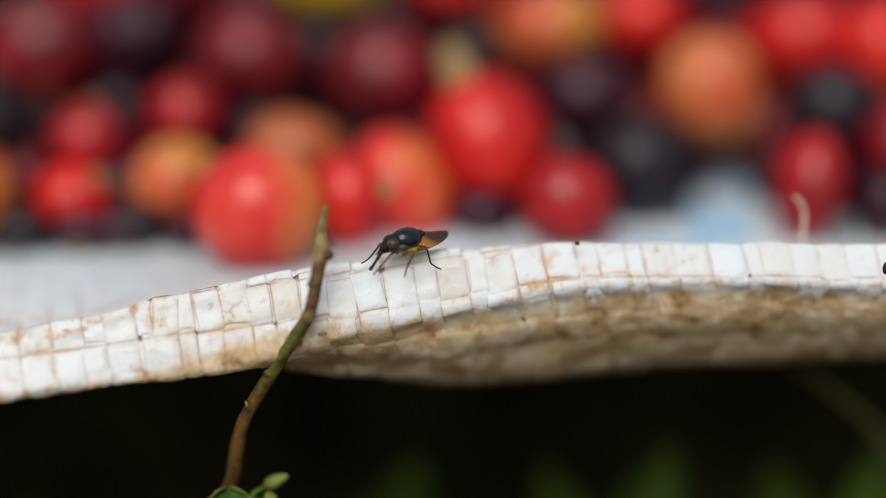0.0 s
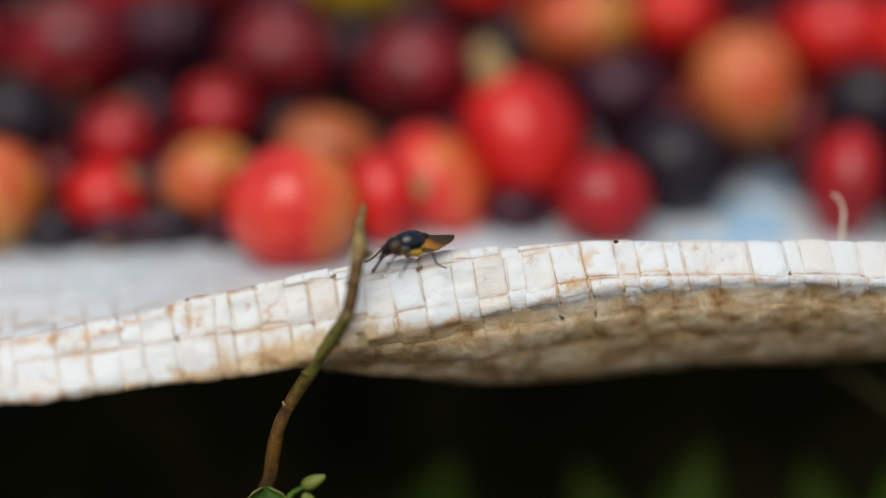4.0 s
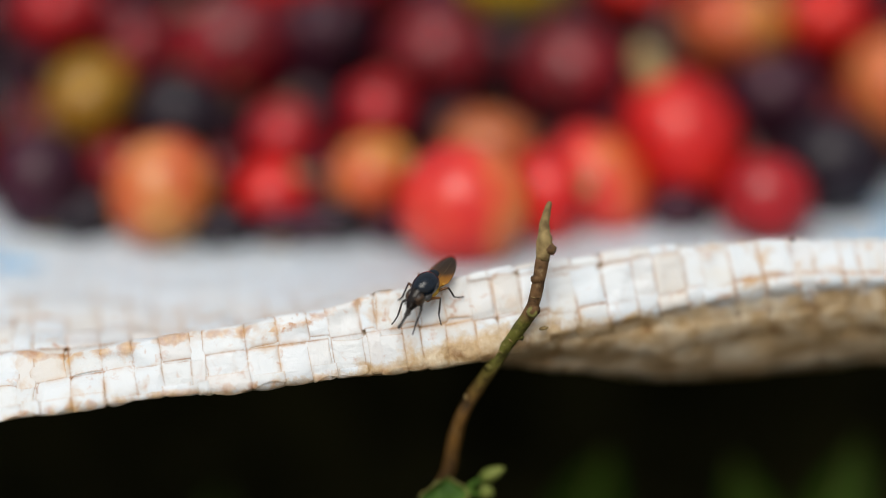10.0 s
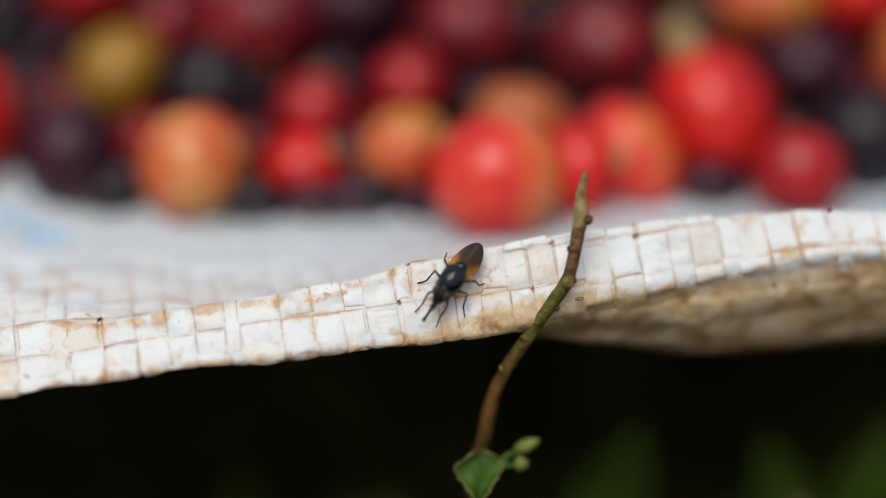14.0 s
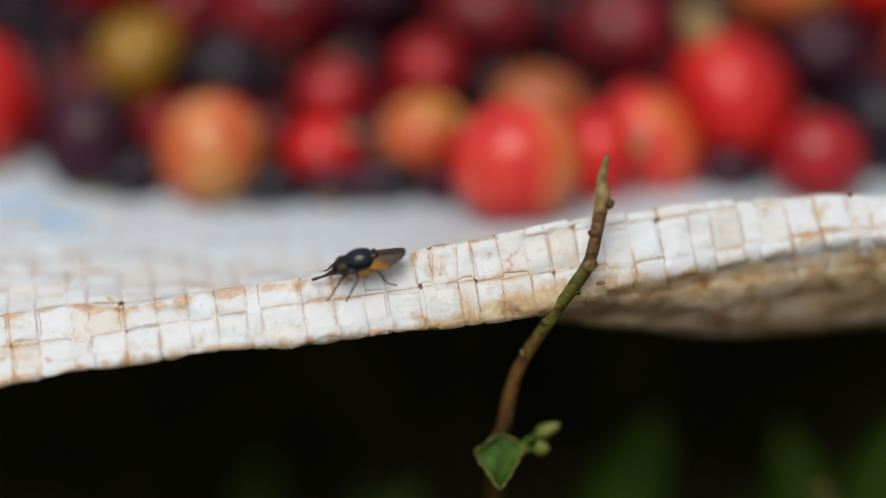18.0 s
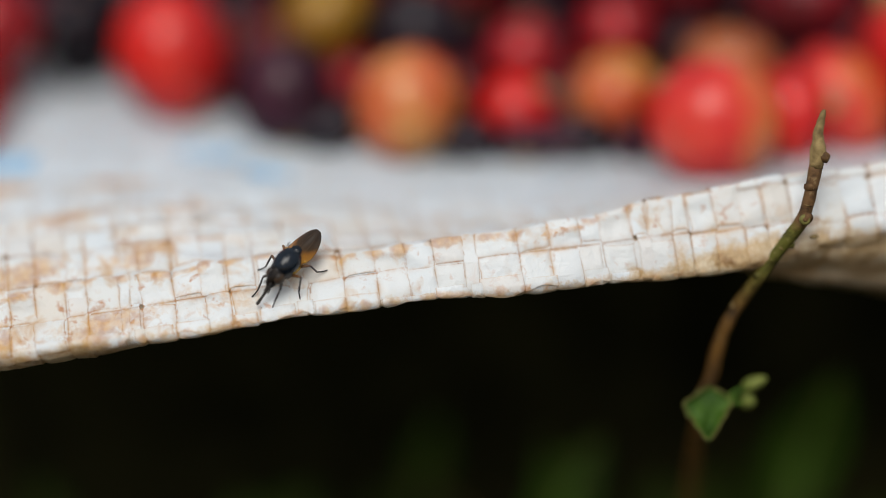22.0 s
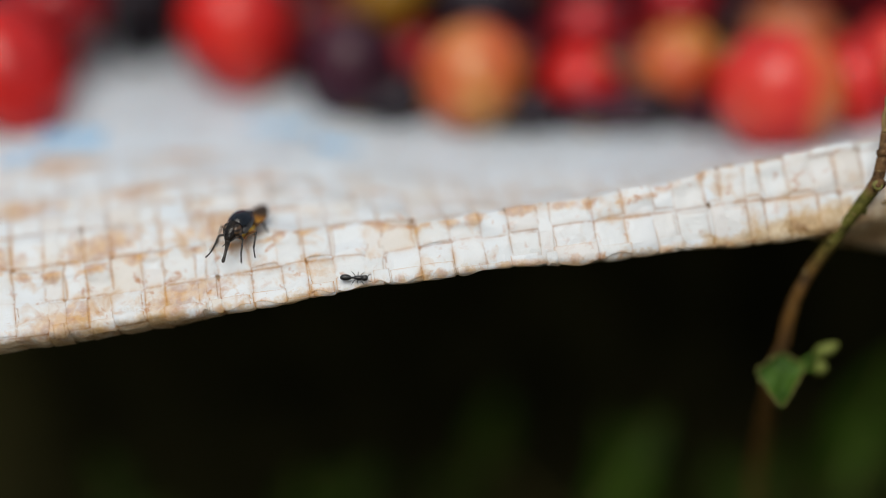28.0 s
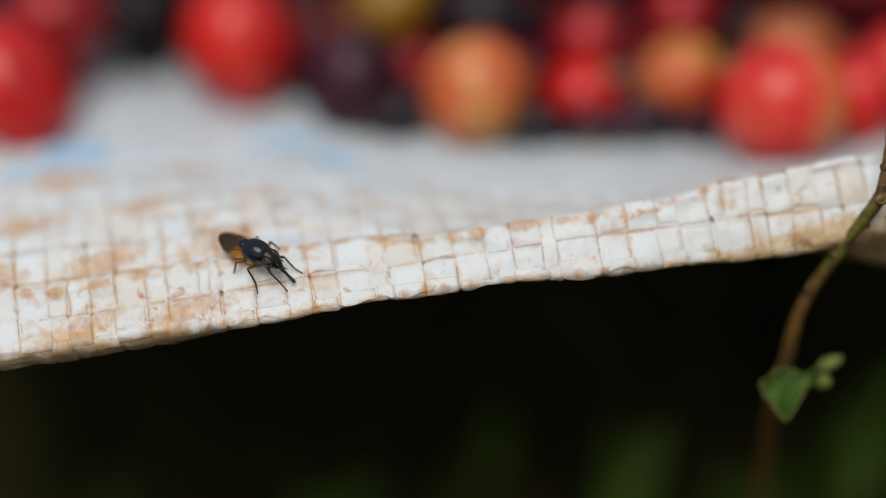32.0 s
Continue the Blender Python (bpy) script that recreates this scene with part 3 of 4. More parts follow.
def steps(cell, k):
    """The small jogs by which a tape shifts from crossing to crossing, in mm."""
    c = np.floor(cell - 0.5).astype(int)
    f = np.clip((cell - 0.5 - c - 0.35) / 0.3, 0, 1)
    f = f * f * (3 - 2 * f)
    return 0.26 * (TILTS[(c * 17 + k * 71) % 4096] * (1 - f) + TILTS[((c + 1) * 17 + k * 71) % 4096] * f)


FOLD_X = np.arange(-130.0, 80.0, 1.0)
FOLD_S = np.array([0.42 * (soft_interp(v, RIM_X, RIM) - soft_interp(v, CREST_X, CREST)) for v in FOLD_X])


def fold_at(x):
    """The arc length at which the cloth turns under."""
    return np.interp(x, FOLD_X, FOLD_S)


WRINKLES = wrinkle(*np.meshgrid(WX, WS, indexing="ij"))


def bulge(x, s):
    """The cross tapes belly out between the seams where they turn under the rim."""
    c = np.interp(x - lean(s), COLS, np.arange(len(COLS)))
    return (0.02 + 0.03 * TILTS[np.floor(c).astype(int) * 29 % 4096]) * np.abs(np.sin(math.pi * c)) ** 0.7 * np.exp(-(((s - fold_at(x)) / 1.5) ** 2))


def soiled(x, s):
    """How far (mm) a place of the cloth is past the line up to which it has lain on the soil."""
    return s - fold_at(x) - 0.1 - 0.9 * np.clip((x + 10) / 8, 0, 1) + 0.5 * np.clip((-80 - x) / 10, 0, 1) + 0.35 + 0.45 * np.clip((x + 50) / 20, 0, 1) * np.clip((5 - x) / 8, 0, 1) + 2.2 * np.exp(-(((x + 18) / 9) ** 2))


def rusted(x, s):
    """How much rusty water has dried at a place: along the crest's ridge, the pleats of the far corner and the lower lip."""
    left = np.clip((-12 - x) / 30, 0, 1)
    ridge = np.exp(-(((s - ridge_at(x)) / 0.85) ** 2)) * (0.30 + 0.70 * left) * (0.72 + 0.28 * np.sin(x * 1.7 + 1.3 * np.sin(x * 0.43)))
    lip = np.exp(-(((s - fold_at(x) + 0.2) / 0.75) ** 2)) * (0.20 + 0.50 * np.sin(x * 0.9 + 2 * np.sin(x * 0.31)) ** 2)
    pleats = np.clip((-55 - x) / 30, 0, 1) * (0.32 + 0.30 * np.sin(s * 0.75 + 0.06 * x) + 0.2 * np.sin(x * 0.5 + s * 0.2))
    return np.clip(np.maximum(np.maximum(0.95 * ridge, 0.95 * lip), np.where(s > -26, pleats, 0.0)), 0, 1)


def sack():
    root = thing("woven_sack", None, "weathered white woven plastic sack, rust-stained, spread under coffee cherries", "sack")
    # inner ply
    x, s = np.meshgrid(np.arange(-126, 76, 2.0), np.arange(-149, 38, 1.5), indexing="ij")
    part("inner_ply", mesh_of("inner_ply", cloth(x, s, np.full(x.shape, -0.42)).reshape(-1, 3), grid_faces(*x.shape), BACKING), root, "brownish inner ply")
    across = np.array((0.0, 0.06, 0.2, 0.5, 0.8, 0.94, 1.0))
    curl = np.array((-0.07, 0.0, 0.0, 0.01, 0.0, 0.0, -0.07))
    # lengthwise tapes, over the rim
    s_line = np.arange(-109.0, 35.5, 0.42)
    for i in range(len(COLS) - 1):
        lo, hi = COLS[i] - 0.02, COLS[i + 1] + 0.02
        r_line = np.interp(s_line - drift(0.5 * (lo + hi)), ROWS_S, np.arange(len(ROWS_S)))
        u, s = np.meshgrid(across, s_line, indexing="ij")
        x = lo + (hi - lo) * u + lean(s) + 0.22 * np.sin(s * 0.23 + i * 1.9) + 0.10 * np.sin(s * 0.61 + i * 4.1) + 0.9 * steps(r_line, i)[None, :]
        h = LIFT * wave(r_line)[None, :] * (-1) ** i + curl[:, None] + tilt(u, r_line, i) + bulge(x, s)
        uv = np.stack([u, np.broadcast_to(r_line, u.shape)], -1).reshape(-1, 2)
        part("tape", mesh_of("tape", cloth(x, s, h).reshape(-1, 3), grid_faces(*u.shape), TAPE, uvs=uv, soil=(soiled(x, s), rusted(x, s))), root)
    # cross tapes, along the rim
    x_line = np.arange(-122.0, 70.0, 0.42)
    for j in range(len(ROWS_S) - 1):
        lo, hi = ROWS_S[j] - 0.02, ROWS_S[j + 1] + 0.02
        u, x = np.meshgrid(across, x_line, indexing="ij")
        s = lo + (hi - lo) * u + drift(x) + 0.28 * np.sin(x * 0.13 + j * 2.1) + 0.16 * np.sin(x * 0.37 + j * 5.3)
        c = np.interp(x - lean(s), COLS, np.arange(len(COLS)))
        s = s + 2.0 * steps(c, j + 900)
        h = -LIFT * wave(c) * (-1) ** j + curl[:, None] + tilt(u, c, j + 500) + bulge(x, s)
        uv = np.stack([u, c], -1).reshape(-1, 2)
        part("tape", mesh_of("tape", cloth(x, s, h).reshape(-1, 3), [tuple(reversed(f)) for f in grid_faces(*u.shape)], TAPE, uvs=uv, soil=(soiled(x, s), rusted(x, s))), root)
    # frayed layers of the fold along the rim
    rr = random.Random(31)
    for i in range(len(COLS) - 1):
        if not -106 < COLS[i] < -34:
            continue
        for layer in range(3):
            a, b = COLS[i] + rr.uniform(-0.3, 0.5), COLS[i + 1] + rr.uniform(-0.5, 0.4)
            f = float(fold_at(a))
            s0, s1 = f - 1.3 + 0.5 * layer + rr.uniform(-0.3, 0.3), f - 0.15 + 0.5 * layer + rr.uniform(-0.25, 0.3)
            if rr.random() < 0.35:
                continue
            u, v = np.meshgrid(np.linspace(0, 1, 9), np.linspace(0, 1, 7), indexing="ij")
            s = s0 + (s1 - s0) * v + 0.16 * np.sin(5 * u + 3 * i + layer) * v
            x = a + (b - a) * u
            x = x + lean(s)
            h = 0.20 - 0.06 * layer - 0.10 * np.abs(2 * u - 1) ** 10 + 0.05 * v * v + 0.03 * np.sin(7 * u + i) + bulge(x, s)
            uv = np.stack([u, i + 0.01 + 0.98 * v], -1).reshape(-1, 2)
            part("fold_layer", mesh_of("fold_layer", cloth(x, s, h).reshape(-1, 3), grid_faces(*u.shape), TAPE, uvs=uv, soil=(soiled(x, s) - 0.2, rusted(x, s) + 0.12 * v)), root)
    # faded print, worn to patches
    for px, ps, w, l in ((32, -31, 7, 10), (27, -23, 9, 4), (36, -42, 4, 6), (-78, -33, 7, 4.5), (-71, -28, 5, 3.6), (-101, -30, 7, 4.2), (-106, -25, 4, 3.4)):
        x, s = np.meshgrid(np.linspace(px - w / 2, px + w / 2, 14), np.linspace(ps - l / 2, ps + l / 2, 10), indexing="ij")
        k = 1 + 0.18 * np.sin(3 * x + s)
        part("print_bar", mesh_of("print_bar", cloth(x, ps + (s - ps) * k, np.full(x.shape, 0.22)).reshape(-1, 3), grid_faces(*x.shape), PRINT), root, "faded blue printed bar")
    return root


sack()


# ---------------------------------------------------------------- coffee cherries
CHERRIES = (
    (-20.6, 236.5, 66.2, 7.6, 7.2, 0, "blush"),
    (-31.1, 246.6, 65.3, 5.5, 5, -35, "orange"),
    (-42.8, 244.5, 63.8, 4.7, 4.6, 0, "red"),
    (-41.9, 252.0, 68.4, 4.5, 4.5, 0, "crimson"),
    (-30.6, 255.9, 70.0, 4.7, 4.7, 0, "crimson"),
    (-17.2, 250.0, 67.5, 6.2, 5, 20, "rust"),
    (-10.8, 242.6, 64.9, 4.8, 5.8, 0, "red"),
    (-4.5, 245.4, 65.7, 5.0, 7.2, -38, "blush"),
    (5.5, 251.4, 68.4, 7.2, 8.6, -28, "red"),
    (-7.1, 262.6, 72.7, 6.9, 6.4, 15, "maroon"),
    (-23.6, 265.2, 74.2, 7.3, 6.2, -10, "maroon"),
    (-49.3, 266.0, 75.3, 6.6, 5.7, -25, "maroon"),
    (-36.2, 267.8, 77.0, 4.2, 4.4, 0, "plum"),
    (14.3, 240.9, 65.2, 5.8, 5.4, 10, "crimson"),
    (23.1, 249.2, 66.2, 6.8, 6.3, 0, "black"),
    (32.1, 259.3, 72.0, 7, 6.3, 75, "orange"),
    (46.3, 255.7, 70.9, 6, 5.7, 0, "black"),
    (42.3, 245.1, 65.6, 4.4, 6.6, 10, "crimson"),
    (17.2, 258.7, 71.4, 6.3, 5.3, 0, "plum"),
    (44.2, 266.5, 76.3, 7.1, 5.8, 10, "red"),
    (13.0, 268.7, 77.0, 6.8, 5.3, 0, "orange"),
    (24.6, 269.2, 78.1, 5.6, 5.1, 0, "red"),
    (35.0, 272.9, 79.8, 5.2, 3.7, 0, "black"),
    (53.3, 264.8, 75.5, 5.1, 6.5, 0, "red"),
    (54.4, 250.5, 68.2, 5.6, 5.6, 0, "maroon"),
    (51.0, 244.6, 63.8, 3.5, 4.1, 0, "plum"),
    (-14.1, 274.3, 81.3, 7.3, 4.5, 0, "lemon"),
    (-54.4, 255.0, 69.6, 6.2, 5.8, 20, "black"),
    (-55.6, 242.5, 65.3, 6, 6.8, 28, "orange"),
    (-66.0, 257.8, 70.7, 5.1, 6.4, 40, "yellow"),
    (-69.9, 245.0, 65.4, 5.8, 6.4, 0, "plum"),
    (-60.3, 264.7, 75.1, 4.2, 4.8, 0, "maroon"),
    (-49.0, 265.5, 74.9, 7.9, 6.6, -40, "maroon"),
    (-70.8, 270.6, 78.1, 6.6, 5.2, 0, "crimson"),
    (-83.7, 251.1, 68.1, 7, 8.1, -10, "red"),
    (-108.7, 239.5, 66.4, 6.1, 8.4, -35, "red"),
    (-105.9, 253.8, 69.8, 6.4, 5.6, 0, "crimson"),
    (-95.9, 255.1, 70.5, 3.5, 3.2, 0, "black"),
    (1.7, 274.3, 80.5, 5.9, 3.7, 0, "red"),
    (-42.1, 275.1, 80.8, 6.7, 3.7, 0, "red"),
    (-23.6, 271.1, 78.5, 4.4, 4.4, 0, "plum"),
    (-38.9, 267.4, 76.6, 4.4, 5.1, 0, "plum"),
    (4.6, 243.5, 62.8, 4, 2.8, 0, "plum"),
    # the next eight: flat dark fruit put in for the shade under the heap
    (-48.6, 241.3, 62.0, 3.1, 2.2, 0, "black"),
    (-41.5, 241.1, 61.7, 3.6, 2.3, 0, "plum"),
    (-34.9, 241.6, 62.3, 3.2, 2.2, 0, "black"),
    (-63.6, 243.0, 63.1, 3.6, 2.6, 0, "black"),
    (-29.3, 240.9, 61.5, 2.5, 2.1, 0, "plum"),
    (-48.5, 241.0, 61.6, 4.1, 2.2, 0, "black"),
    (-37.1, 241.3, 62.1, 3.4, 2.1, 0, "plum"),
    (-65.4, 241.6, 62.2, 3.6, 2.3, 0, "black"),
    (-121.6, 247.9, 66.0, 6.3, 6.6, 0, "maroon"),
    (-30.8, 276.7, 81.8, 7.5, 6, 0, "maroon"),
)
# how each colour is spoken of
TONE = {"red": "ripe bright red", "blush": "half-ripe red and orange", "crimson": "ripe dark crimson", "maroon": "overripe maroon", "plum": "overripe dark plum-coloured",
        "black": "dried black", "orange": "half-ripe orange", "rust": "dull rusty orange", "yellow": "unripe mustard-yellow", "lemon": "unripe bright yellow"}


def cherry(x, y, z, wide, tall, turn, tone, seed, where):
    r = random.Random(seed)
    deep = 0.5 * (wide + tall)
    verts, faces = egg(1, 1, 1, 26, 16)
    q = Euler((r.uniform(0, 6.3), r.uniform(-0.5, 0.5), r.uniform(0, 6.3))).to_matrix()
    shaped = []
    for v in verts:
        v = Vector(v)
        w = v * (1 + 0.025 * noise.noise(q @ v * 1.6 + Vector((seed, 0, 0))) + (0.03 * noise.noise(q @ v * 4) if tone in ("black", "plum") else 0))
        shaped.append((w.x * wide, w.y * deep, w.z * tall))
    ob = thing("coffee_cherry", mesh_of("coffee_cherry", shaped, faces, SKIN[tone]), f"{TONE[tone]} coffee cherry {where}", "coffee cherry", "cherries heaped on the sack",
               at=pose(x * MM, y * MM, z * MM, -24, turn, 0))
    # the scar of the flower, a small raised disc with a rim
    d = q @ Vector((0.0, 0.0, 1.0))
    if d.y < 0 and r.random() < 0.65:
        d.y = -d.y
    c = Vector((d.x * wide, d.y * deep, d.z * tall))
    n = Vector((d.x / wide, d.y / deep, d.z / tall)).normalized()
    m = n.to_track_quat("Z", "Y").to_matrix()
    rings, vs, fs = ((0.0, 0.10), (0.45, 0.06), (0.8, 0.22), (1.15, 0.16), (1.4, -0.25)), [], []
    for rad, hgt in rings:
        for k in range(12):
            a = 2 * math.pi * k / 12
            vs.append(c + m @ Vector((rad * math.cos(a), rad * math.sin(a), hgt)))
    for i in range(len(rings) - 1):
        for k in range(12):
            k2 = (k + 1) % 12
            fs.append((i * 12 + k, i * 12 + k2, (i + 1) * 12 + k2, (i + 1) * 12 + k))
    part("calyx_scar", mesh_of("calyx_scar", vs, fs, SCAR), ob, "pale brown flower scar")
    return ob


def heap():
    taken = []
    for k, (x, y, z, w, h, turn, tone) in enumerate(CHERRIES):
        cherry(x, y, z, w, h, turn, tone, 100 + k, "lying on the woven sack" if y < 250 else "in the heap")
        taken.append((x, y, z, 0.5 * (w + h)))
    r = random.Random(21)
    # dark skins for the fill, so that gaps between the fruit look shaded
    tones = ("plum", "maroon", "plum", "black", "black", "maroon", "crimson", "plum", "crimson")
    k = 0
    # the rest of the heap: what lies behind and between the front ones
    for n in range(20000):
        x, y = r.uniform(-132, 76), (r.uniform(245, 318) if n > 6000 else r.uniform(245, 258))
        top = min(60.5 + 0.54 * (y - 238), 96)
        rad = r.uniform(3.9, 6.2) if n > 6000 else r.uniform(3.4, 5.0)
        z = top - abs(r.gauss(0, 7.0)) - (2.0 if y < 262 else 0.0)
        z = max(z, 59.9 + 0.95 * rad)
        if (-105 < x < -88 and y < 259) or (-3 < x < 17 and y < 265) or (27 < x < 39 and y < 257) or (y < 249 and min((x - a) ** 2 for a, b, c, d in taken[:len(CHERRIES)] if b < 252) > 64):
            continue
        if any((x - a) ** 2 + (y - b) ** 2 + (z - c) ** 2 < (0.84 * (rad + d)) ** 2 for a, b, c, d in taken):
            continue
        taken.append((x, y, z, rad))
        cherry(x, y, z, rad * r.uniform(0.92, 1.08), rad * r.uniform(0.95, 1.12), r.uniform(-40, 40), r.choice((tones if x > -15 else tones[:5]) if n > 6000 else ("plum", "black", "maroon", "plum", "crimson")), 300 + k, "in the heap")
        k += 1


heap()
stub = smooth_path([(1.0, 257.2, 77.6), (1.6, 254.9, 76.5), (2.2, 252.8, 75.4), (2.5, 252.0, 74.8)], 4)
thing("fruit_stalk", mesh_of("fruit_stalk", *tube(stub, [1.6 + 0.06 * i for i in range(len(stub))], 10, rough=0.08), SCAR), "short brown woody fruit stalk lying among the cherries", "stalk")


# ---------------------------------------------------------------- the twig before the rim
def twig():
    root = thing("twig", None, "brown-green twig with dry broken tip standing beside the sack", "twig")
    pts = [(-20.6, 231.0, -4.0),
           (-21.3, 227.5, 8.0),
           (-22.2, 221.5, 23.5),
           (-22.8, 214.6, 36.0),
           (-22.9, 210.9, 43.9),
           (-22.1, 210.8, 46.7),
           (-21.6, 211.2, 49.8),
           (-20.8, 211.0, 52.9),
           (-19.4, 211.4, 55.6),
           (-17.5, 211.2, 58.8),
           (-16.3, 211.1, 60.9),
           (-14.8, 211.0, 63.3),
           (-13.7, 211.2, 65.2),
           (-13.1, 211.8, 67.5),
           (-12.6, 212.8, 70.2)]
    path = smooth_path(pts, 5)
    n = len(path)
    rad = [0.74 - 0.07 * i / n + 0.035 * math.sin(i * 0.47) + 0.02 * math.sin(i * 1.3) for i in range(n)]
    part("stem", mesh_of("stem", *tube(path, rad, 14, rough=0.03, seed=2), BARK), root, "brown and green bark")
    tip = smooth_path([(-12.6, 212.8, 70.1), (-12.4, 213.5, 72.4), (-12.45, 214.0, 73.5), (-12.1, 214.6, 75.0), (-11.85, 214.9, 75.8)], 4)
    part("dry_tip", mesh_of("dry_tip", *tube(tip, (0.74, 0.78, 0.76, 0.84, 0.80, 0.62, 0.58, 0.60, 0.56, 0.50, 0.46, 0.43, 0.38, 0.34, 0.30, 0.24, 0.12), 10, rough=0.08, seed=4), DEADWOOD), root, "dry greyish-brown broken end")
    for name, a, b, r0, r1 in (("node", (-12.3, 213.2, 71.4), (-11.35, 212.7, 71.2), 0.72, 0.45), ("node", (-13.6, 211.0, 65.4), (-13.2, 210.1, 65.6), 0.62, 0.46), ("node", (-13.0, 211.8, 68.4), (-13.75, 211.6, 68.5), 0.55, 0.3),
                               ("node", (-15.4, 211.0, 62.4), (-14.5, 210.6, 62.2), 0.5, 0.24), ("side_bud", (-20.1, 211.1, 54.4), (-20.5, 210.9, 55.4), 0.26, 0.10), ("node", (-17.6, 211.0, 58.6), (-18.4, 210.6, 58.8), 0.5, 0.3)):
        m = tuple((u + v) / 2 for u, v in zip(a, b))
        part(name, mesh_of(name, *tube([a, m, b], [r0, (r0 + r1) * 0.56, r1], 9, rough=0.1, seed=8), DEADWOOD if name == "side_bud" else BARK), root, "small yellow-brown bud" if name == "side_bud" else "")
    # the pale scar of a shed side shoot: a ring round a darker core
    scar = part("shoot_scar", mesh_of("shoot_scar", *tube([(-13.62, 210.5, 65.25), (-13.66, 210.2, 65.42), (-13.68, 210.05, 65.50)], [0.62, 0.56, 0.44], 14, rough=0.05, seed=3), LEAF_RIM), root, "pale yellow-green shoot scar")
    part("scar_core", mesh_of("scar_core", *tube([(-13.68, 210.06, 65.48), (-13.69, 209.99, 65.54)], [0.26, 0.2], 10), BARK), scar)
    # flaking ridges of bark on the upper stem
    rb = random.Random(17)
    for k in range(16):
        i = rb.randrange(36, len(path) - 4)
        c, w = path[i], rb.uniform(-1.2, 1.2)
        at = c + Vector((math.sin(w), -math.cos(w), 0.25)) * (rad[i] * 0.92)
        run = (path[i + 1] - path[i - 1]).normalized()
        side = run.cross(at - c).normalized()
        ends = [at - side * rb.uniform(0.2, 0.4), at + (at - c).normalized() * 0.05, at + side * rb.uniform(0.2, 0.4)]
        part("bark_ridge", mesh_of("bark_ridge", *tube(ends, [0.04, 0.085, 0.04], 7, rough=0.2, seed=k), DEADWOOD if k % 3 == 0 else BARK), root)
    # the leaf: a crumpled young blade with a ragged pale rim, and two buds on a forked stalk
    base, tipv, side = Vector((-22.5, 209.9, 45.7)), Vector((-22.6, 206.3, 41.2)), Vector((1, 0.12, 0.05)).normalized()
    axis = tipv - base
    nrm = axis.cross(side).normalized()
    vs, nl, nw = [], 14, 11
    for i in range(nl):
        a = i / (nl - 1)
        left = 2.7 * min(1.0, a / 0.28 + 0.08) ** 0.8 * min(1.0, (1.03 - a) / 0.72) ** 0.9
        right = 0.92 * left
        for j in range(nw):
            b = 2 * j / (nw - 1) - 1
            rag = 1 + 0.10 * math.sin(i * 2.3 + j) * abs(b)
            vs.append(base + axis * a + side * (b * (left if b < 0 else right) * rag) + nrm * (0.9 * abs(b) ** 1.5 + 0.28 * math.sin(5 * a + 4 * b) + 0.15 * math.sin(13 * a - 6 * b)))
    fs = grid_faces(nl, nw)
    back = [v - nrm * 0.14 for v in vs]
    leaf = part("leaf", mesh_of("leaf", vs + back, fs + [tuple(q + nl * nw for q in reversed(f)) for f in fs], LEAF), root, "small crumpled fresh green leaf")
    for edge in (0, nw - 1):
        part("leaf_rim", mesh_of("leaf_rim", *tube([vs[i * nw + edge] for i in range(nl)], [0.07 + 0.05 * math.sin(i * 1.7) ** 2 for i in range(nl)], 6, rough=0.2), LEAF_RIM), leaf)
    part("midrib", mesh_of("midrib", *tube([vs[i * nw + nw // 2] - nrm * 0.1 for i in range(nl)], [0.2 - 0.01 * i for i in range(nl)], 6), LEAF), leaf)
    for line, r0 in ((((-22.4, 210.3, 45.6), (-21.4, 208.6, 43.6), (-20.6, 209.1, 44.2), (-19.8, 209.8, 45.1), (-18.6, 210.1, 45.7)), 0.50), (((-20.4, 209.3, 44.4), (-19.2, 209.4, 44.4), (-18.5, 209.5, 44.4)), 0.32)):
        st = smooth_path(line, 4)
        part("bud_stalk", mesh_of("bud_stalk", *tube(st, [r0 * (1 - 0.03 * i) for i in range(len(st))], 8, rough=0.1), LEAF), root)
    for c, s, spin in (((-17.5, 210.3, 46.3), (1.45, 0.72, 0.72), -28), ((-18.1, 209.5, 44.5), (0.78, 0.68, 0.85), 0)):
        part("leaf_bud", mesh_of("leaf_bud", *egg(*s, 12, 8, pinch=0.3), BUD), root, "pale green bud", at=pose(c[0] * MM, c[1] * MM, c[2] * MM, 0, spin, 0))


twig()


# ---------------------------------------------------------------- weeds in the ditch
def weed_leaf(parent, base, tip, width, bend, mat=None, seed=0):
    b, t = Vector(base), Vector(tip)
    axis = t - b
    side = axis.cross(Vector((0, -1, 0.35))).normalized()
    nrm = side.cross(axis).normalized()
    n, w = 14, 7
    vs = []
    for i in range(n):
        a = i / (n - 1)
        for j in range(w):
            c = 2 * j / (w - 1) - 1
            vs.append(b + axis * a + side * (c * width * math.sin(math.pi * (0.04 + 0.95 * a)) ** 0.8) + nrm * (bend * math.sin(math.pi * a) + 0.25 * width * abs(c) + 0.3 * math.sin(9 * a + 2 * c + seed)))
    f = grid_faces(n, w)
    back = [v - nrm * 0.2 for v in vs]
    ob = part("leaf", mesh_of("leaf", vs + back, f + [tuple(q + n * w for q in reversed(p)) for p in f], mat or WEED), parent)
    part("midrib", mesh_of("midrib", *tube([vs[i * w + w // 2] for i in range(n)], [0.35 - 0.015 * i for i in range(n)], 5), LEAF_RIM if mat is None else mat), ob)


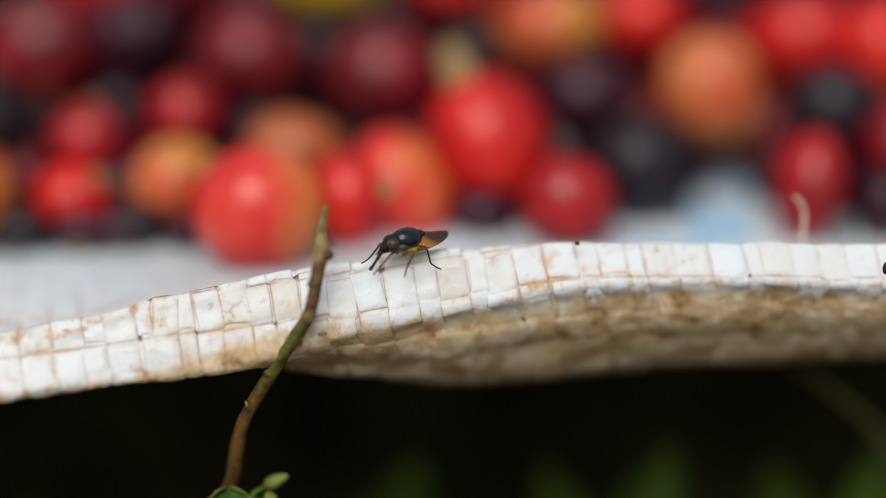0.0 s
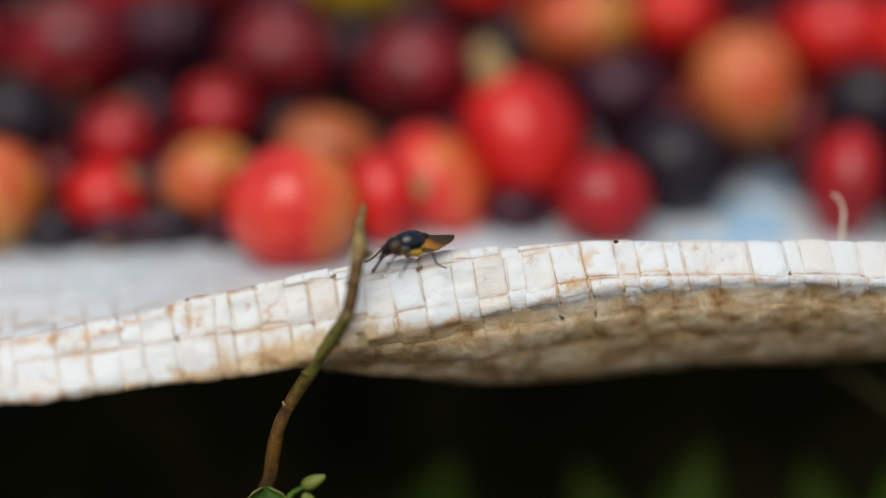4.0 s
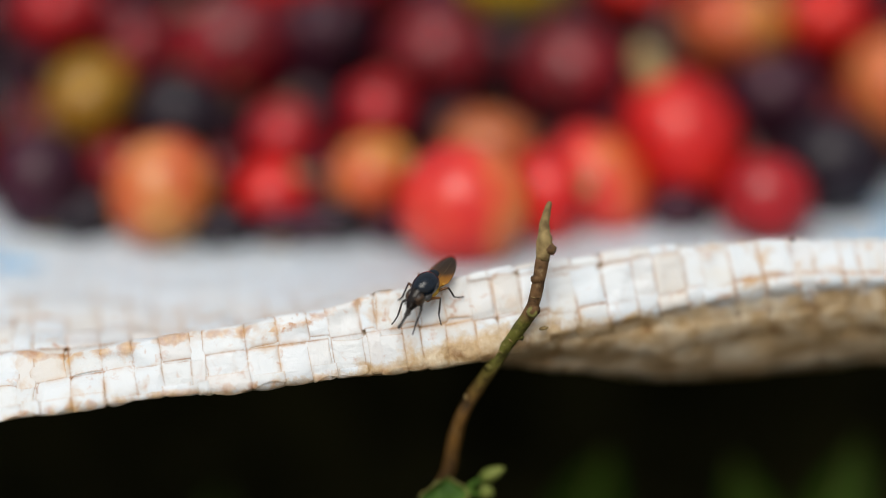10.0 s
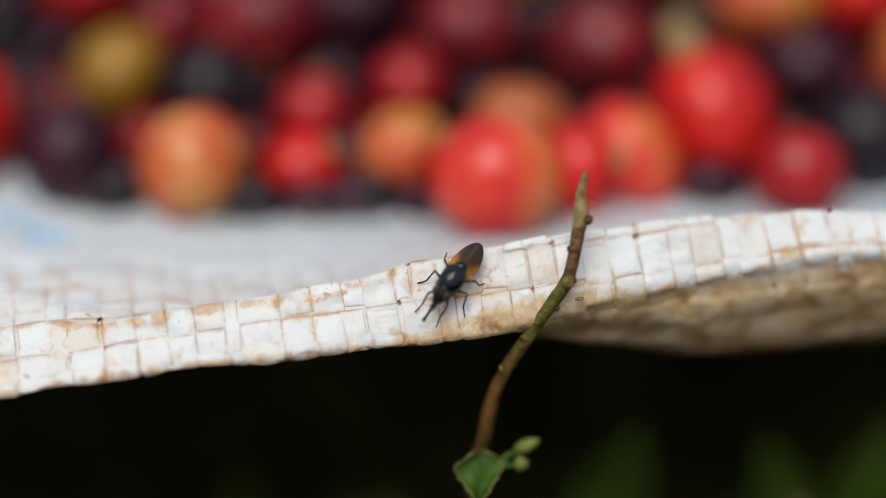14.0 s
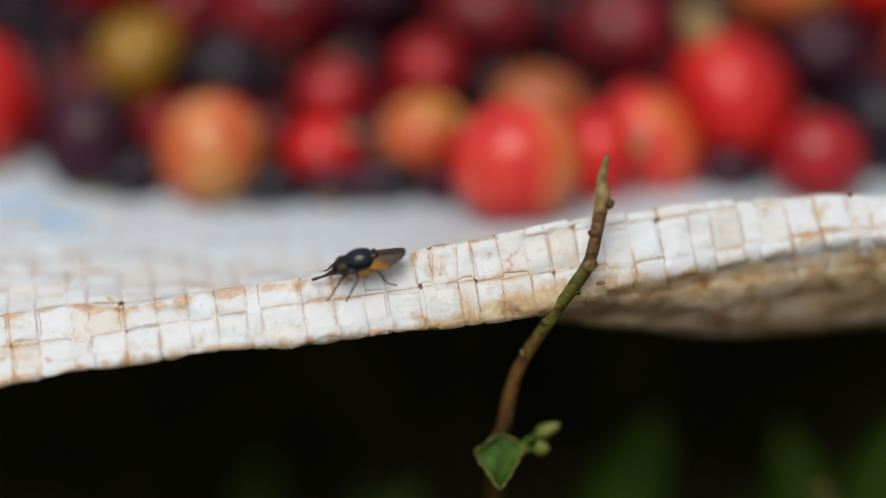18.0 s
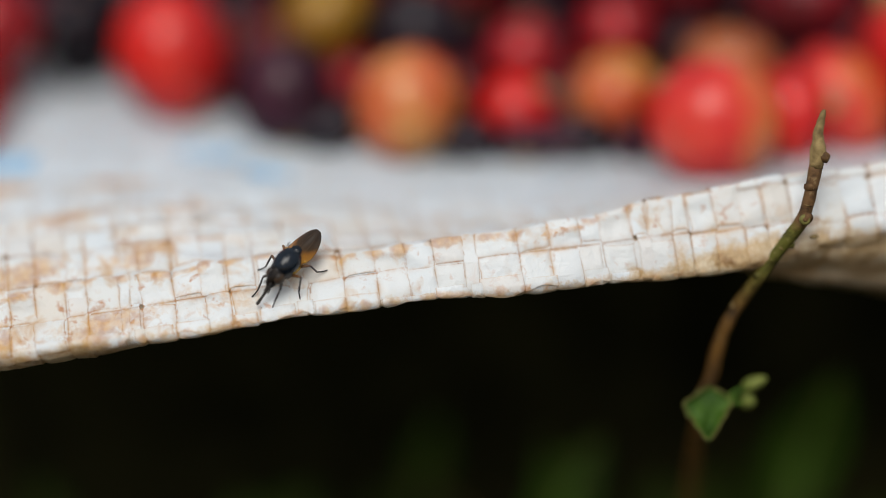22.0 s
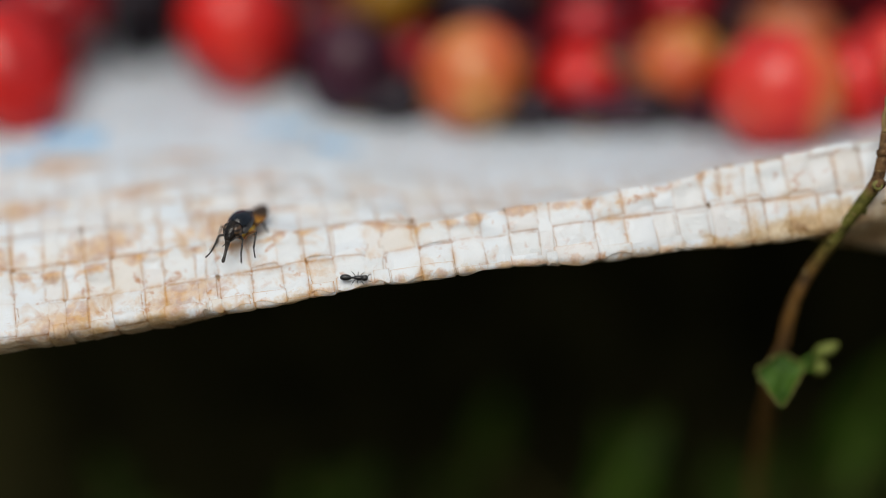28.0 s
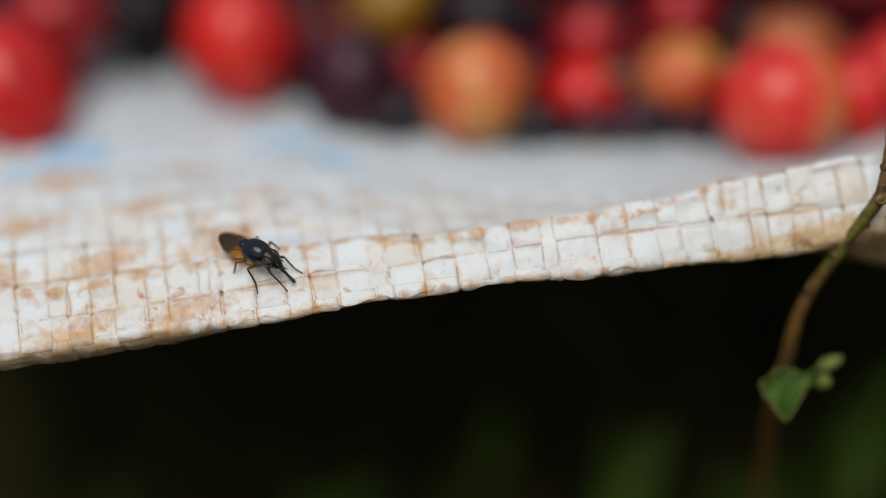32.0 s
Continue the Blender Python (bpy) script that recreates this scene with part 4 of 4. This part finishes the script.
def weed(foot, blades, seed):
    root = thing("weed", None, "broad-leaved dark green weed growing in the shaded ditch", "plant", "weeds in the ditch")
    r = random.Random(seed)
    for k, (tip, width) in enumerate(blades):
        mid = tuple(f * 0.7 + t * 0.3 + r.uniform(-1, 1) for f, t in zip(foot, tip))
        stem = smooth_path([foot, tuple(f * 0.8 + t * 0.2 + r.uniform(-2, 2) for f, t in zip(foot, tip)), mid], 4)
        part("stem", mesh_of("stem", *tube(stem, [0.7 - 0.03 * i for i in range(len(stem))], 7), WEED), root)
        weed_leaf(root, mid, tip, width * 0.72, r.uniform(-2, 3), seed=seed + k)


weed((-43, 235, 0), (((-31.5, 237, 25), 4.6), ((-38, 236, 6), 3.5)), 1)
weed((-78, 246, 0), (((-76, 244, 12), 3.6), ((-66, 247, 11), 3.4)), 2)
weed((-56, 250, 0), (((-51, 251, 20), 3.2), ((-60, 248, 9), 3.2)), 6)
weed((-18, 245, 0), (((-14, 246, 16), 3.2), ((-24, 247, 13), 3.6)), 3)
weed((14, 248, 0), (((10, 246, 18), 4.0), ((24, 244, 15), 4.5)), 4)
weed((46, 248, 0), (((42, 246, 18), 4.0), ((40, 243, 12), 4.2)), 5)

weed((0, 238, 0), (((3, 236, 17), 3.6), ((-6, 239, 9), 3.0)), 7)
weed((30, 240, 0), (((33, 238, 20), 3.4), ((25, 241, 11), 4.0)), 8)
weed((-34, 243, 0), (((-38, 242, 22), 3.0), ((-30, 240, 14), 2.6)), 9)
weed((-97, 242, 0), (((-93, 240, 9), 3.2), ((-102, 244, 14), 2.8)), 10)
weed((-64, 236, 0), (((-68, 234, 9), 2.6), ((-60, 238, 5), 3.0)), 11)
weed((58, 240, 0), (((55, 238, 21), 3.2), ((63, 242, 15), 3.4)), 12)
weed((-10, 239, 2), (((-3, 238, 34), 5.6), ((-8, 241, 27), 3.6)), 13)
weed((20, 240, 2), (((27, 238, 36), 5.4), ((12, 238, 33), 4.6)), 14)
weed((46, 240, 2), (((52, 238, 38), 5.4), ((39, 239, 33), 4.8)), 15)


def grass_stem(pts, r0):
    p = smooth_path(pts, 6)
    thing("grass_stem", mesh_of("grass_stem", *tube(p, [r0 * (1 - 0.6 * i / len(p)) for i in range(len(p))], 7), STRAW), "thin dry straw-coloured grass stem leaning in the ditch", "grass", "dry stems in the ditch")


grass_stem([(62, 238, 1), (55, 234, 30), (49.5, 231, 41), (44.5, 232.5, 45.3), (40, 234.5, 47.5)], 0.75)
grass_stem([(20, 224, 1), (17, 222, 20), (14.8, 220.8, 32), (13.2, 220.4, 33.6)], 0.9)
grass_stem([(-40, 240, 2), (-46, 241, 9), (-53, 242, 16)], 0.4)


# ---------------------------------------------------------------- small things on the rim
fibre = smooth_path([(38.4, 224.6, 66.6), (38.6, 225.4, 68.4), (38.75, 226.0, 69.8), (38.5, 226.6, 70.9), (37.9, 226.9, 71.6), (37.6, 226.8, 71.5)], 5)
thing("frayed_fibre", mesh_of("frayed_fibre", *tube(fibre, [0.20 - 0.004 * i for i in range(len(fibre))], 7), FIBRE), "pale frayed plastic fibre curling up from the sack's rim", "fibre")
for c, s in (((13.97, 218.34, 70.04), (0.28, 0.26, 0.2)),
               ((45.68, 215.54, 68.45), (0.3, 0.4, 0.7)),
               ((-12.37, 211.42, 62.96), (0.55, 0.2, 0.22)),
               ((-26.29, 212.35, 64.12), (0.14, 0.1, 0.1)),
               ((-37.17, 212.89, 63.28), (0.1, 0.1, 0.08))):
    ob = thing("speck", mesh_of("speck", *egg(*s, 10, 7), SPECK if s[0] < 0.45 else DEADWOOD), "tiny dark speck of dirt stuck to the sack", "dirt", "specks on the sack", at=pose(c[0] * MM, c[1] * MM, c[2] * MM, 0, 0, 20))


# ---------------------------------------------------------------- the fly
def limb(name, parent, pts, radii, mats, label=""):
    """A jointed leg: coxa to knee in one mesh with its pieces as sub-parts."""
    upper = part(name, mesh_of(name, *tube(smooth_path(pts[:3], 3), [radii[0] * (1 - 0.06 * i) for i in range(7)], 8), mats[0]), parent, label)
    part("shin", mesh_of("shin", *tube(smooth_path(pts[2:4], 4), [radii[1]] * 5, 7), mats[1]), upper)
    part("foot", mesh_of("foot", *tube(smooth_path(pts[3:], 3), [radii[2] * (1 + 0.25 * (i % 2)) for i in range(3 * (len(pts) - 4) + 1)], 6), mats[1]), upper)
    return upper


def fly():
    root = thing("fly", None, "small black fly with amber belly walking on the woven sack", "fly")
    part("thorax", mesh_of("thorax", *egg(1.58, 1.30, 1.12, 28, 18, (0.36, 0, 0.46), 0.72, 0.05), THORAX), root, "glossy blue-black thorax")
    part("scutellum", mesh_of("scutellum", *egg(0.52, 0.62, 0.30, 16, 10, (-1.18, 0, 0.84)), THORAX), root)
    part("breast", mesh_of("breast", *egg(1.62, 1.18, 0.80, 20, 12, (0.0, 0, -0.46)), YELLOW), root, "amber-yellow underside")
    for sd in (-1, 1):
        part("flank", mesh_of("flank", *egg(0.62, 0.30, 0.42, 16, 10, (1.15, sd * 0.96, 0.02)), PLEURA), root, "grey flank, its highlight in the colour")
        part("balancer", mesh_of("balancer", *joined(tube([(-0.55, sd * 0.95, 0.25), (-0.85, sd * 1.22, 0.16)], [0.05, 0.05], 6), egg(0.18, 0.13, 0.15, 10, 8, (-0.98, sd * 1.32, 0.12))), AMBER), root, "small yellow balancer")
    abdomen = part("abdomen", mesh_of("abdomen", *egg(2.00, 1.08, 0.78, 24, 16, (-1.25, 0, -0.22), 0.86, 0.06), AMBER), root, "amber abdomen")
    for x, r0 in ((-1.25, 1.0), (-1.95, 0.93), (-2.55, 0.74)):
        ring, k = [], r0 + 0.02
        for i in range(4):
            for j in range(24):
                w = 2 * math.pi * j / 24
                ring.append((x - 0.13 * i, 1.08 * (k - 0.035 * i) * math.cos(w), -0.22 + 0.78 * (k - 0.035 * i) * math.sin(w)))
        part("dark_band", mesh_of("dark_band", ring, [(i * 24 + j, i * 24 + (j + 1) % 24, (i + 1) * 24 + (j + 1) % 24, (i + 1) * 24 + j) for i in range(3) for j in range(24)], ABDOMEN_DARK), abdomen, "dark brown band")
    hp = smooth_path([(1.55, 0, 0.30), (2.25, 0, 0.10), (2.85, 0, -0.22), (3.35, 0, -0.58)], 5)
    hv, hf = tube(hp, [0.70 * (1 - (i / 15.0) ** 1.8) ** 0.9 + 0.22 for i in range(16)], 22)
    head = part("head", mesh_of("head", [(v.x, v.y * 1.02, v.z) for v in hv], hf, FLY_HEAD), root, "black shining wedge-shaped head")
    for sd in (-1, 1):
        part("compound_eye", mesh_of("compound_eye", *egg(0.70, 0.50, 0.78, 20, 14, (2.12, sd * 0.56, 0.16)), EYE_SKIN), head, "brown banded compound eye")
        part("antenna", mesh_of("antenna", *tube([(3.0, sd * 0.22, 0.25), (3.32, sd * 0.34, 0.22), (3.55, sd * 0.42, 0.05)], [0.07, 0.08, 0.04], 7), CHITIN), head)
        part("palp", mesh_of("palp", *tube([(3.2, sd * 0.18, -0.70), (3.55, sd * 0.26, -0.90), (3.85, sd * 0.28, -0.95)], [0.05, 0.06, 0.05], 6), CHITIN), head)
    pts = smooth_path([(0, 0, 0.1), (0.5, 0, -0.10), (1.2, 0, -0.20), (1.95, 0, -0.24)], 3)
    proboscis = joined(tube(pts, [0.32, 0.30, 0.26, 0.22, 0.19, 0.17, 0.15, 0.15, 0.16, 0.18], 9), egg(0.30, 0.2, 0.2, 12, 8, (2.08, 0, -0.25)))
    snout = part("snout", mesh_of("snout", *proboscis, CHITIN), root, "long black snout")
    # wings laid back over the abdomen
    for sd in (-1, 1):
        n, w, vs = 16, 7, []
        for i in range(n):
            a = i / (n - 1)
            half = (1.15 * (math.sin(math.pi * min(1, 0.16 + 0.66 * a)) ** 0.6) + 0.05) * math.sqrt(max(0.0, 1 - (a * 0.99) ** 6))
            for j in range(w):
                b = 2 * j / (w - 1) - 1
                x = 0.35 - 4.85 * a
                y = sd * (0.46 - 0.36 * a) + b * half * (0.75 + 0.25 * min(1, a * 2.4)) * 0.96
                z = 1.05 - 0.62 * a - (0.78 - 0.25 * a) * abs(y / 1.15) ** 1.8 + 0.04 * sd + 0.03 * math.sin(9 * a + 2 * b)
                vs.append((x, y, z))
        wing = part("wing", mesh_of("wing", vs, grid_faces(n, w), WING), root, "smoky brown folded wing")
        for j in (0, 2, 4, 6):
            part("vein", mesh_of("vein", *tube([(vs[i * w + j][0], vs[i * w + j][1], vs[i * w + j][2] + 0.01) for i in range(n)], [0.032 - 0.0015 * i for i in range(n)], 5), ABDOMEN_DARK), wing)
    legs = []
    for sd in (-1, 1):
        for name, hip, knee, ankle, toe in (("front_leg", (1.65, 0.45, -0.65), (2.85, 1.20, -0.50), (3.85, 1.15, -1.65), (4.75, 1.35, -2.3)),
                                            ("middle_leg", (0.85, 0.6, -0.95), (0.55, 2.05, -0.15), (1.45, 2.35, -1.65), (2.05, 3.05, -2.3)),
                                            ("hind_leg", (-0.1, 0.55, -0.85), (-1.05, 1.90, -0.10), (-1.45, 2.25, -1.65), (-2.5, 2.65, -2.3))):
            f = lambda p: Vector((p[0], sd * p[1], p[2]))
            h, k, a, t = f(hip), f(knee), f(ankle), f(toe)
            leg = limb(name, root, [tuple(v - h) for v in (h, (h + k) / 2 + Vector((0, 0, 0.12)), k, a, (a + t) / 2 + Vector((0, 0, -0.08)), t)], (0.20, 0.10, 0.07), (FEMUR if name != "front_leg" else CHITIN, CHITIN))
            leg.location = h * MM
            part("hip", mesh_of("hip", *egg(0.26, 0.24, 0.34, 10, 8, (0, 0, 0.05)), HIP), leg, "orange-brown hip")
            legs.append((leg, h * MM, sd, name))
    # bristles on the back
    vs, fs = [], []
    r = random.Random(4)
    for k in range(46):
        a, b = r.uniform(-2.6, 2.6), r.uniform(0.2, 2.9)
        x, rad = 0.60 + 1.55 * math.cos(b), 1.16 * math.sin(b)
        y, z = rad * math.sin(a), 0.22 + rad * math.cos(a)
        if z < 0:
            continue
        v, f = tube([(x, y, z), (x - 0.14, y * 1.16, 0.22 + (z - 0.22) * 1.2), (x - 0.34, y * 1.24, 0.22 + (z - 0.22) * 1.3)], [0.02, 0.016, 0.008], 4)
        vs, fs = joined((vs, fs), (v, f))
    part("bristles", mesh_of("bristles", vs, fs, CHITIN), root)
    return root, legs, snout


def ant():
    root = thing("ant", None, "tiny black ant running along the rim of the sack", "ant")
    part("gaster", mesh_of("gaster", *egg(0.62, 0.34, 0.34, 16, 10, (-0.92, 0, 0.06), pinch=0.12), ANT_SKIN), root)
    part("petiole", mesh_of("petiole", *egg(0.16, 0.12, 0.18, 10, 8, (-0.25, 0, 0.0)), ANT_SKIN), root)
    part("thorax", mesh_of("thorax", *egg(0.54, 0.25, 0.27, 14, 10, (0.32, 0, 0.05), pinch=-0.2), ANT_SKIN), root)
    head = part("head", mesh_of("head", *egg(0.36, 0.34, 0.29, 14, 10, (1.02, 0, 0.08)), ANT_SKIN), root)
    for sd in (-1, 1):
        part("antenna", mesh_of("antenna", *tube([(1.3, sd * 0.1, 0.12), (1.48, sd * 0.34, 0.20), (1.72, sd * 0.38, 0.0)], [0.035, 0.03, 0.03], 5), ANT_SKIN), head)
        for name, x0, dx in (("front_leg", 0.55, 0.5), ("middle_leg", 0.32, 0.02), ("hind_leg", 0.1, -0.55)):
            pts = [(x0, sd * 0.12, 0), (x0 + dx * 0.4, sd * 0.40, 0.12), (x0 + dx * 0.65, sd * 0.56, -0.22), (x0 + dx * 0.9, sd * 0.68, -0.44)]
            part(name, mesh_of(name, *tube(pts, [0.05, 0.04, 0.028, 0.02], 5), ANT_SKIN), root)
    return root


FLY, FLY_LEGS, FLY_SNOUT = fly()
ANT = ant()

# seconds, place in mm, turn in degrees
FLY_ROWS = (
    (0, -3.49, 217.02, 70.76, -3.3, -3.8, -150.0),
    (1, -3.83, 217.07, 70.81, -3.7, -2.9, -152.9),
    (2, -3.88, 216.87, 70.67, -4.7, -1.7, -153.2),
    (2.5, -4.04, 216.71, 70.63, -5.1, -1.8, -153.2),
    (4.5, -10.93, 216.50, 70.44, 2.2, -1.8, -158.5),
    (5, -16.90, 215.79, 69.78, 2.9, -0.9, -157.2),
    (5.5, -17.71, 215.98, 69.65, 4.6, -1.4, -154.3),
    (6, -17.68, 214.73, 69.61, 1.1, -4.9, -149.8),
    (6.5, -18.83, 215.28, 69.50, 2.2, 0.9, -155.1),
    (7, -21.74, 215.13, 69.18, 2.3, 3.0, -160.1),
    (7.5, -22.74, 213.36, 68.76, 4.2, 4.0, -125.5),
    (8, -24.41, 212.96, 68.14, -2.2, 11.4, -128.7),
    (8.5, -24.12, 212.52, 67.84, -3.5, 15.1, -126.7),
    (9, -23.96, 212.54, 67.87, -2.7, 14.6, -123.2),
    (9.5, -23.99, 212.27, 67.57, -5.5, 18.8, -124.1),
    (10, -24.44, 212.19, 67.38, -9.3, 19.0, -128.2),
    (10.5, -24.09, 212.29, 67.51, -6.1, 15.4, -125.4),
    (11, -24.32, 211.97, 67.11, -11.5, 20.4, -126.5),
    (11.5, -24.64, 212.13, 67.35, -10.0, 15.4, -130.9),
    (12, -24.80, 211.84, 67.00, -13.2, 20.2, -131.1),
    (12.5, -24.73, 211.50, 66.43, -17.3, 30.4, -122.9),
    (13, -25.25, 210.99, 65.93, -29.5, 34.5, -136.5),
    (13.5, -25.17, 211.01, 65.97, -27.8, 29.2, -133.1),
    (14, -25.35, 210.73, 65.59, -32.5, 33.1, -134.8),
    (14.5, -25.30, 210.50, 65.31, -31.3, 32.8, -130.5),
    (16.5, -26.82, 211.50, 66.69, -25.7, -6.1, 172.3),
    (17, -26.61, 211.62, 66.89, -22.2, -7.6, 171.3),
    (17.5, -29.94, 211.04, 66.16, -24.5, 7.0, -164.3),
    (18, -36.87, 210.46, 65.57, -20.2, 10.1, -172.5),
    (18.5, -43.11, 208.54, 63.53, -35.2, 17.3, -155.9),
    (19, -47.63, 207.74, 62.68, -42.2, 14.1, -170.1),
    (19.5, -53.08, 208.76, 63.38, -4.0, -3.6, 173.8),
    (20, -57.69, 211.66, 63.15, -1.0, -0.5, -172.4),
    (20.5, -65.27, 208.49, 61.90, -2.5, 13.8, -141.4),
    (21, -67.12, 207.61, 61.08, -12.6, 21.3, -135.7),
    (21.5, -66.81, 207.54, 60.99, -16.3, 23.4, -135.1),
    (22, -66.78, 207.30, 60.82, -23.1, 29.8, -137.4),
    (22.5, -66.79, 207.00, 60.65, -20.9, 29.9, -138.2),
    (23, -66.69, 206.53, 60.28, -27.7, 34.9, -137.7),
    (23.5, -66.79, 206.55, 60.33, -27.5, 29.6, -137.1),
    (24, -67.23, 206.37, 60.14, -36.1, 38.0, -152.6),
    (24.5, -67.44, 206.37, 60.14, -34.2, 34.5, -149.4),
    (25, -67.47, 206.38, 60.16, -32.0, 25.9, -145.1),
    (25.5, -67.64, 206.47, 60.10, -35.5, 30.7, -152.4),
    (27.5, -69.33, 209.48, 61.70, 1.5, 10.3, -153.1),
    (27.6, -72.77, 209.97, 61.40, 4.8, 4.3, -121.7),
    (27.8, -79.68, 209.18, 60.38, 2.9, 2.1, -118.4),
    (28, -79.66, 209.51, 60.50, 2.9, 0.9, -114.8),
    (28.2, -79.16, 209.26, 60.49, 4.6, 0.7, -108.1),
    (28.5, -79.38, 209.10, 60.39, 6.9, 7.8, -88.0),
    (29, -79.35, 208.64, 60.19, 12.8, 3.5, -48.3),
    (29.2, -79.33, 207.96, 59.86, 18.2, 1.6, -52.0),
    (29.5, -79.37, 208.10, 59.94, 18.0, 2.6, -52.8),
    (30, -79.28, 207.95, 59.83, 17.0, 8.4, -56.4),
    (30.5, -79.42, 208.10, 59.93, 17.0, 8.2, -56.8),
    (31, -79.24, 208.12, 59.97, 16.2, 11.0, -59.2),
    (31.5, -78.80, 207.87, 59.84, 19.1, 10.1, -44.6),
    (32, -78.69, 207.85, 59.81, 27.3, 7.7, -33.2),
)
ANT_ROWS = (
    (0, -107.01, 208.47, 56.68, 25.6, -8.4, 10.8),
    (24.3, -109.14, 208.22, 56.42, 25.9, -8.5, 10.8),
    (24.5, -103.99, 209.07, 57.09, 21.5, -8.9, 13.9),
    (24.75, -99.83, 210.16, 57.79, 19.6, -3.2, -14.3),
    (25, -95.69, 211.34, 58.45, 18.9, 1.6, -40.8),
    (25.25, -92.37, 208.83, 57.60, 41.1, 7.5, -25.5),
    (25.5, -89.12, 206.95, 56.44, 41.9, 7.5, -12.2),
    (26, -84.27, 206.53, 56.49, 43.0, 3.9, -10.6),
    (26.5, -79.41, 206.02, 56.58, 41.4, 0.3, -9.3),
    (27, -74.56, 205.42, 56.72, 44.2, -0.9, -5.9),
    (27.5, -69.72, 204.91, 56.81, 52.7, -1.6, -1.6),
    (27.6, -67.42, 205.38, 57.42, 50.3, -12.2, 6.7),
    (27.8, -67.93, 205.14, 57.16, 53.0, -12.4, 6.7),
    (28, -67.80, 204.61, 56.77, 59.3, 0.3, -1.2),
    (28.2, -63.10, 204.80, 57.19, 64.2, -10.3, 5.3),
    (28.5, -58.84, 205.64, 58.20, 61.0, -9.4, 6.4),
    (28.75, -55.25, 205.96, 58.58, 62.1, -11.0, 7.4),
    (29, -51.66, 206.28, 58.97, 62.9, -12.5, 8.6),
    (29.5, -49.97, 207.22, 60.01, 48.7, -15.2, 13.2),
    (29.75, -44.28, 208.42, 61.32, 48.8, -12.7, 11.2),
    (30, -38.56, 209.70, 62.59, 50.4, -10.1, 9.4),
    (30.25, -32.59, 210.65, 63.52, 52.2, -7.7, 7.4),
    (30.5, -26.60, 211.59, 64.46, 55.0, -5.2, 5.5),
    (30.75, -21.08, 212.02, 64.68, 54.6, -3.7, 5.7),
    (31, -15.54, 212.55, 64.87, 55.3, -2.4, 5.6),
    (31.4, -8.17, 213.76, 65.37, 53.7, -3.9, 7.6),
    (32, -8.17, 213.76, 65.36, 53.7, -3.9, 7.6),
)


WALKING = ((2.6, 5.6), (6.1, 6.9), (7.1, 8.2), (14.6, 16.4), (17.1, 21.1), (25.6, 28.0), (28.4, 29.0), (31.1, 31.9))


def motions():
    walk(FLY, [(t, pose(x * MM, y * MM, z * MM, a, b, c)) for t, x, y, z, a, b, c in FLY_ROWS])
    # the snout: lowered to feed, or held out ahead
    walk(FLY_SNOUT, [(t, pose(3.2 * MM, 0, -0.52 * MM, 0, a, 0)) for t, a in ((0, 52), (4.5, 52), (5, 40), (7, 36), (8, 22), (14.5, 22), (16.5, 40), (17, 40), (17.5, 8), (18, 4), (18.5, 18), (19.5, 22), (20, 30), (21, 20), (25.5, 20), (27.5, 24), (28, 48), (30, 56), (32, 44))])
    # the legs step while it walks, three and three in turn
    for leg, hip, sd, name in FLY_LEGS:
        beat = 1 if (sd > 0) == (name == "middle_leg") else -1
        rows, t = [], 0.0
        while t <= 32.001:
            going = any(a <= t <= b for a, b in WALKING)
            swing = beat * (1 if round(t / 0.25) % 2 else -1) * 13.0 if going else 0.0
            rows.append((t, pose(hip.x, hip.y, hip.z, sd * (4.0 if swing * sd > 0 else 0.0), 0, swing)))
            t += 0.25
        walk(leg, rows)
    walk(ANT, [(t, pose(x * MM, y * MM, z * MM, a, b, c)) for t, x, y, z, a, b, c in ANT_ROWS])


motions()
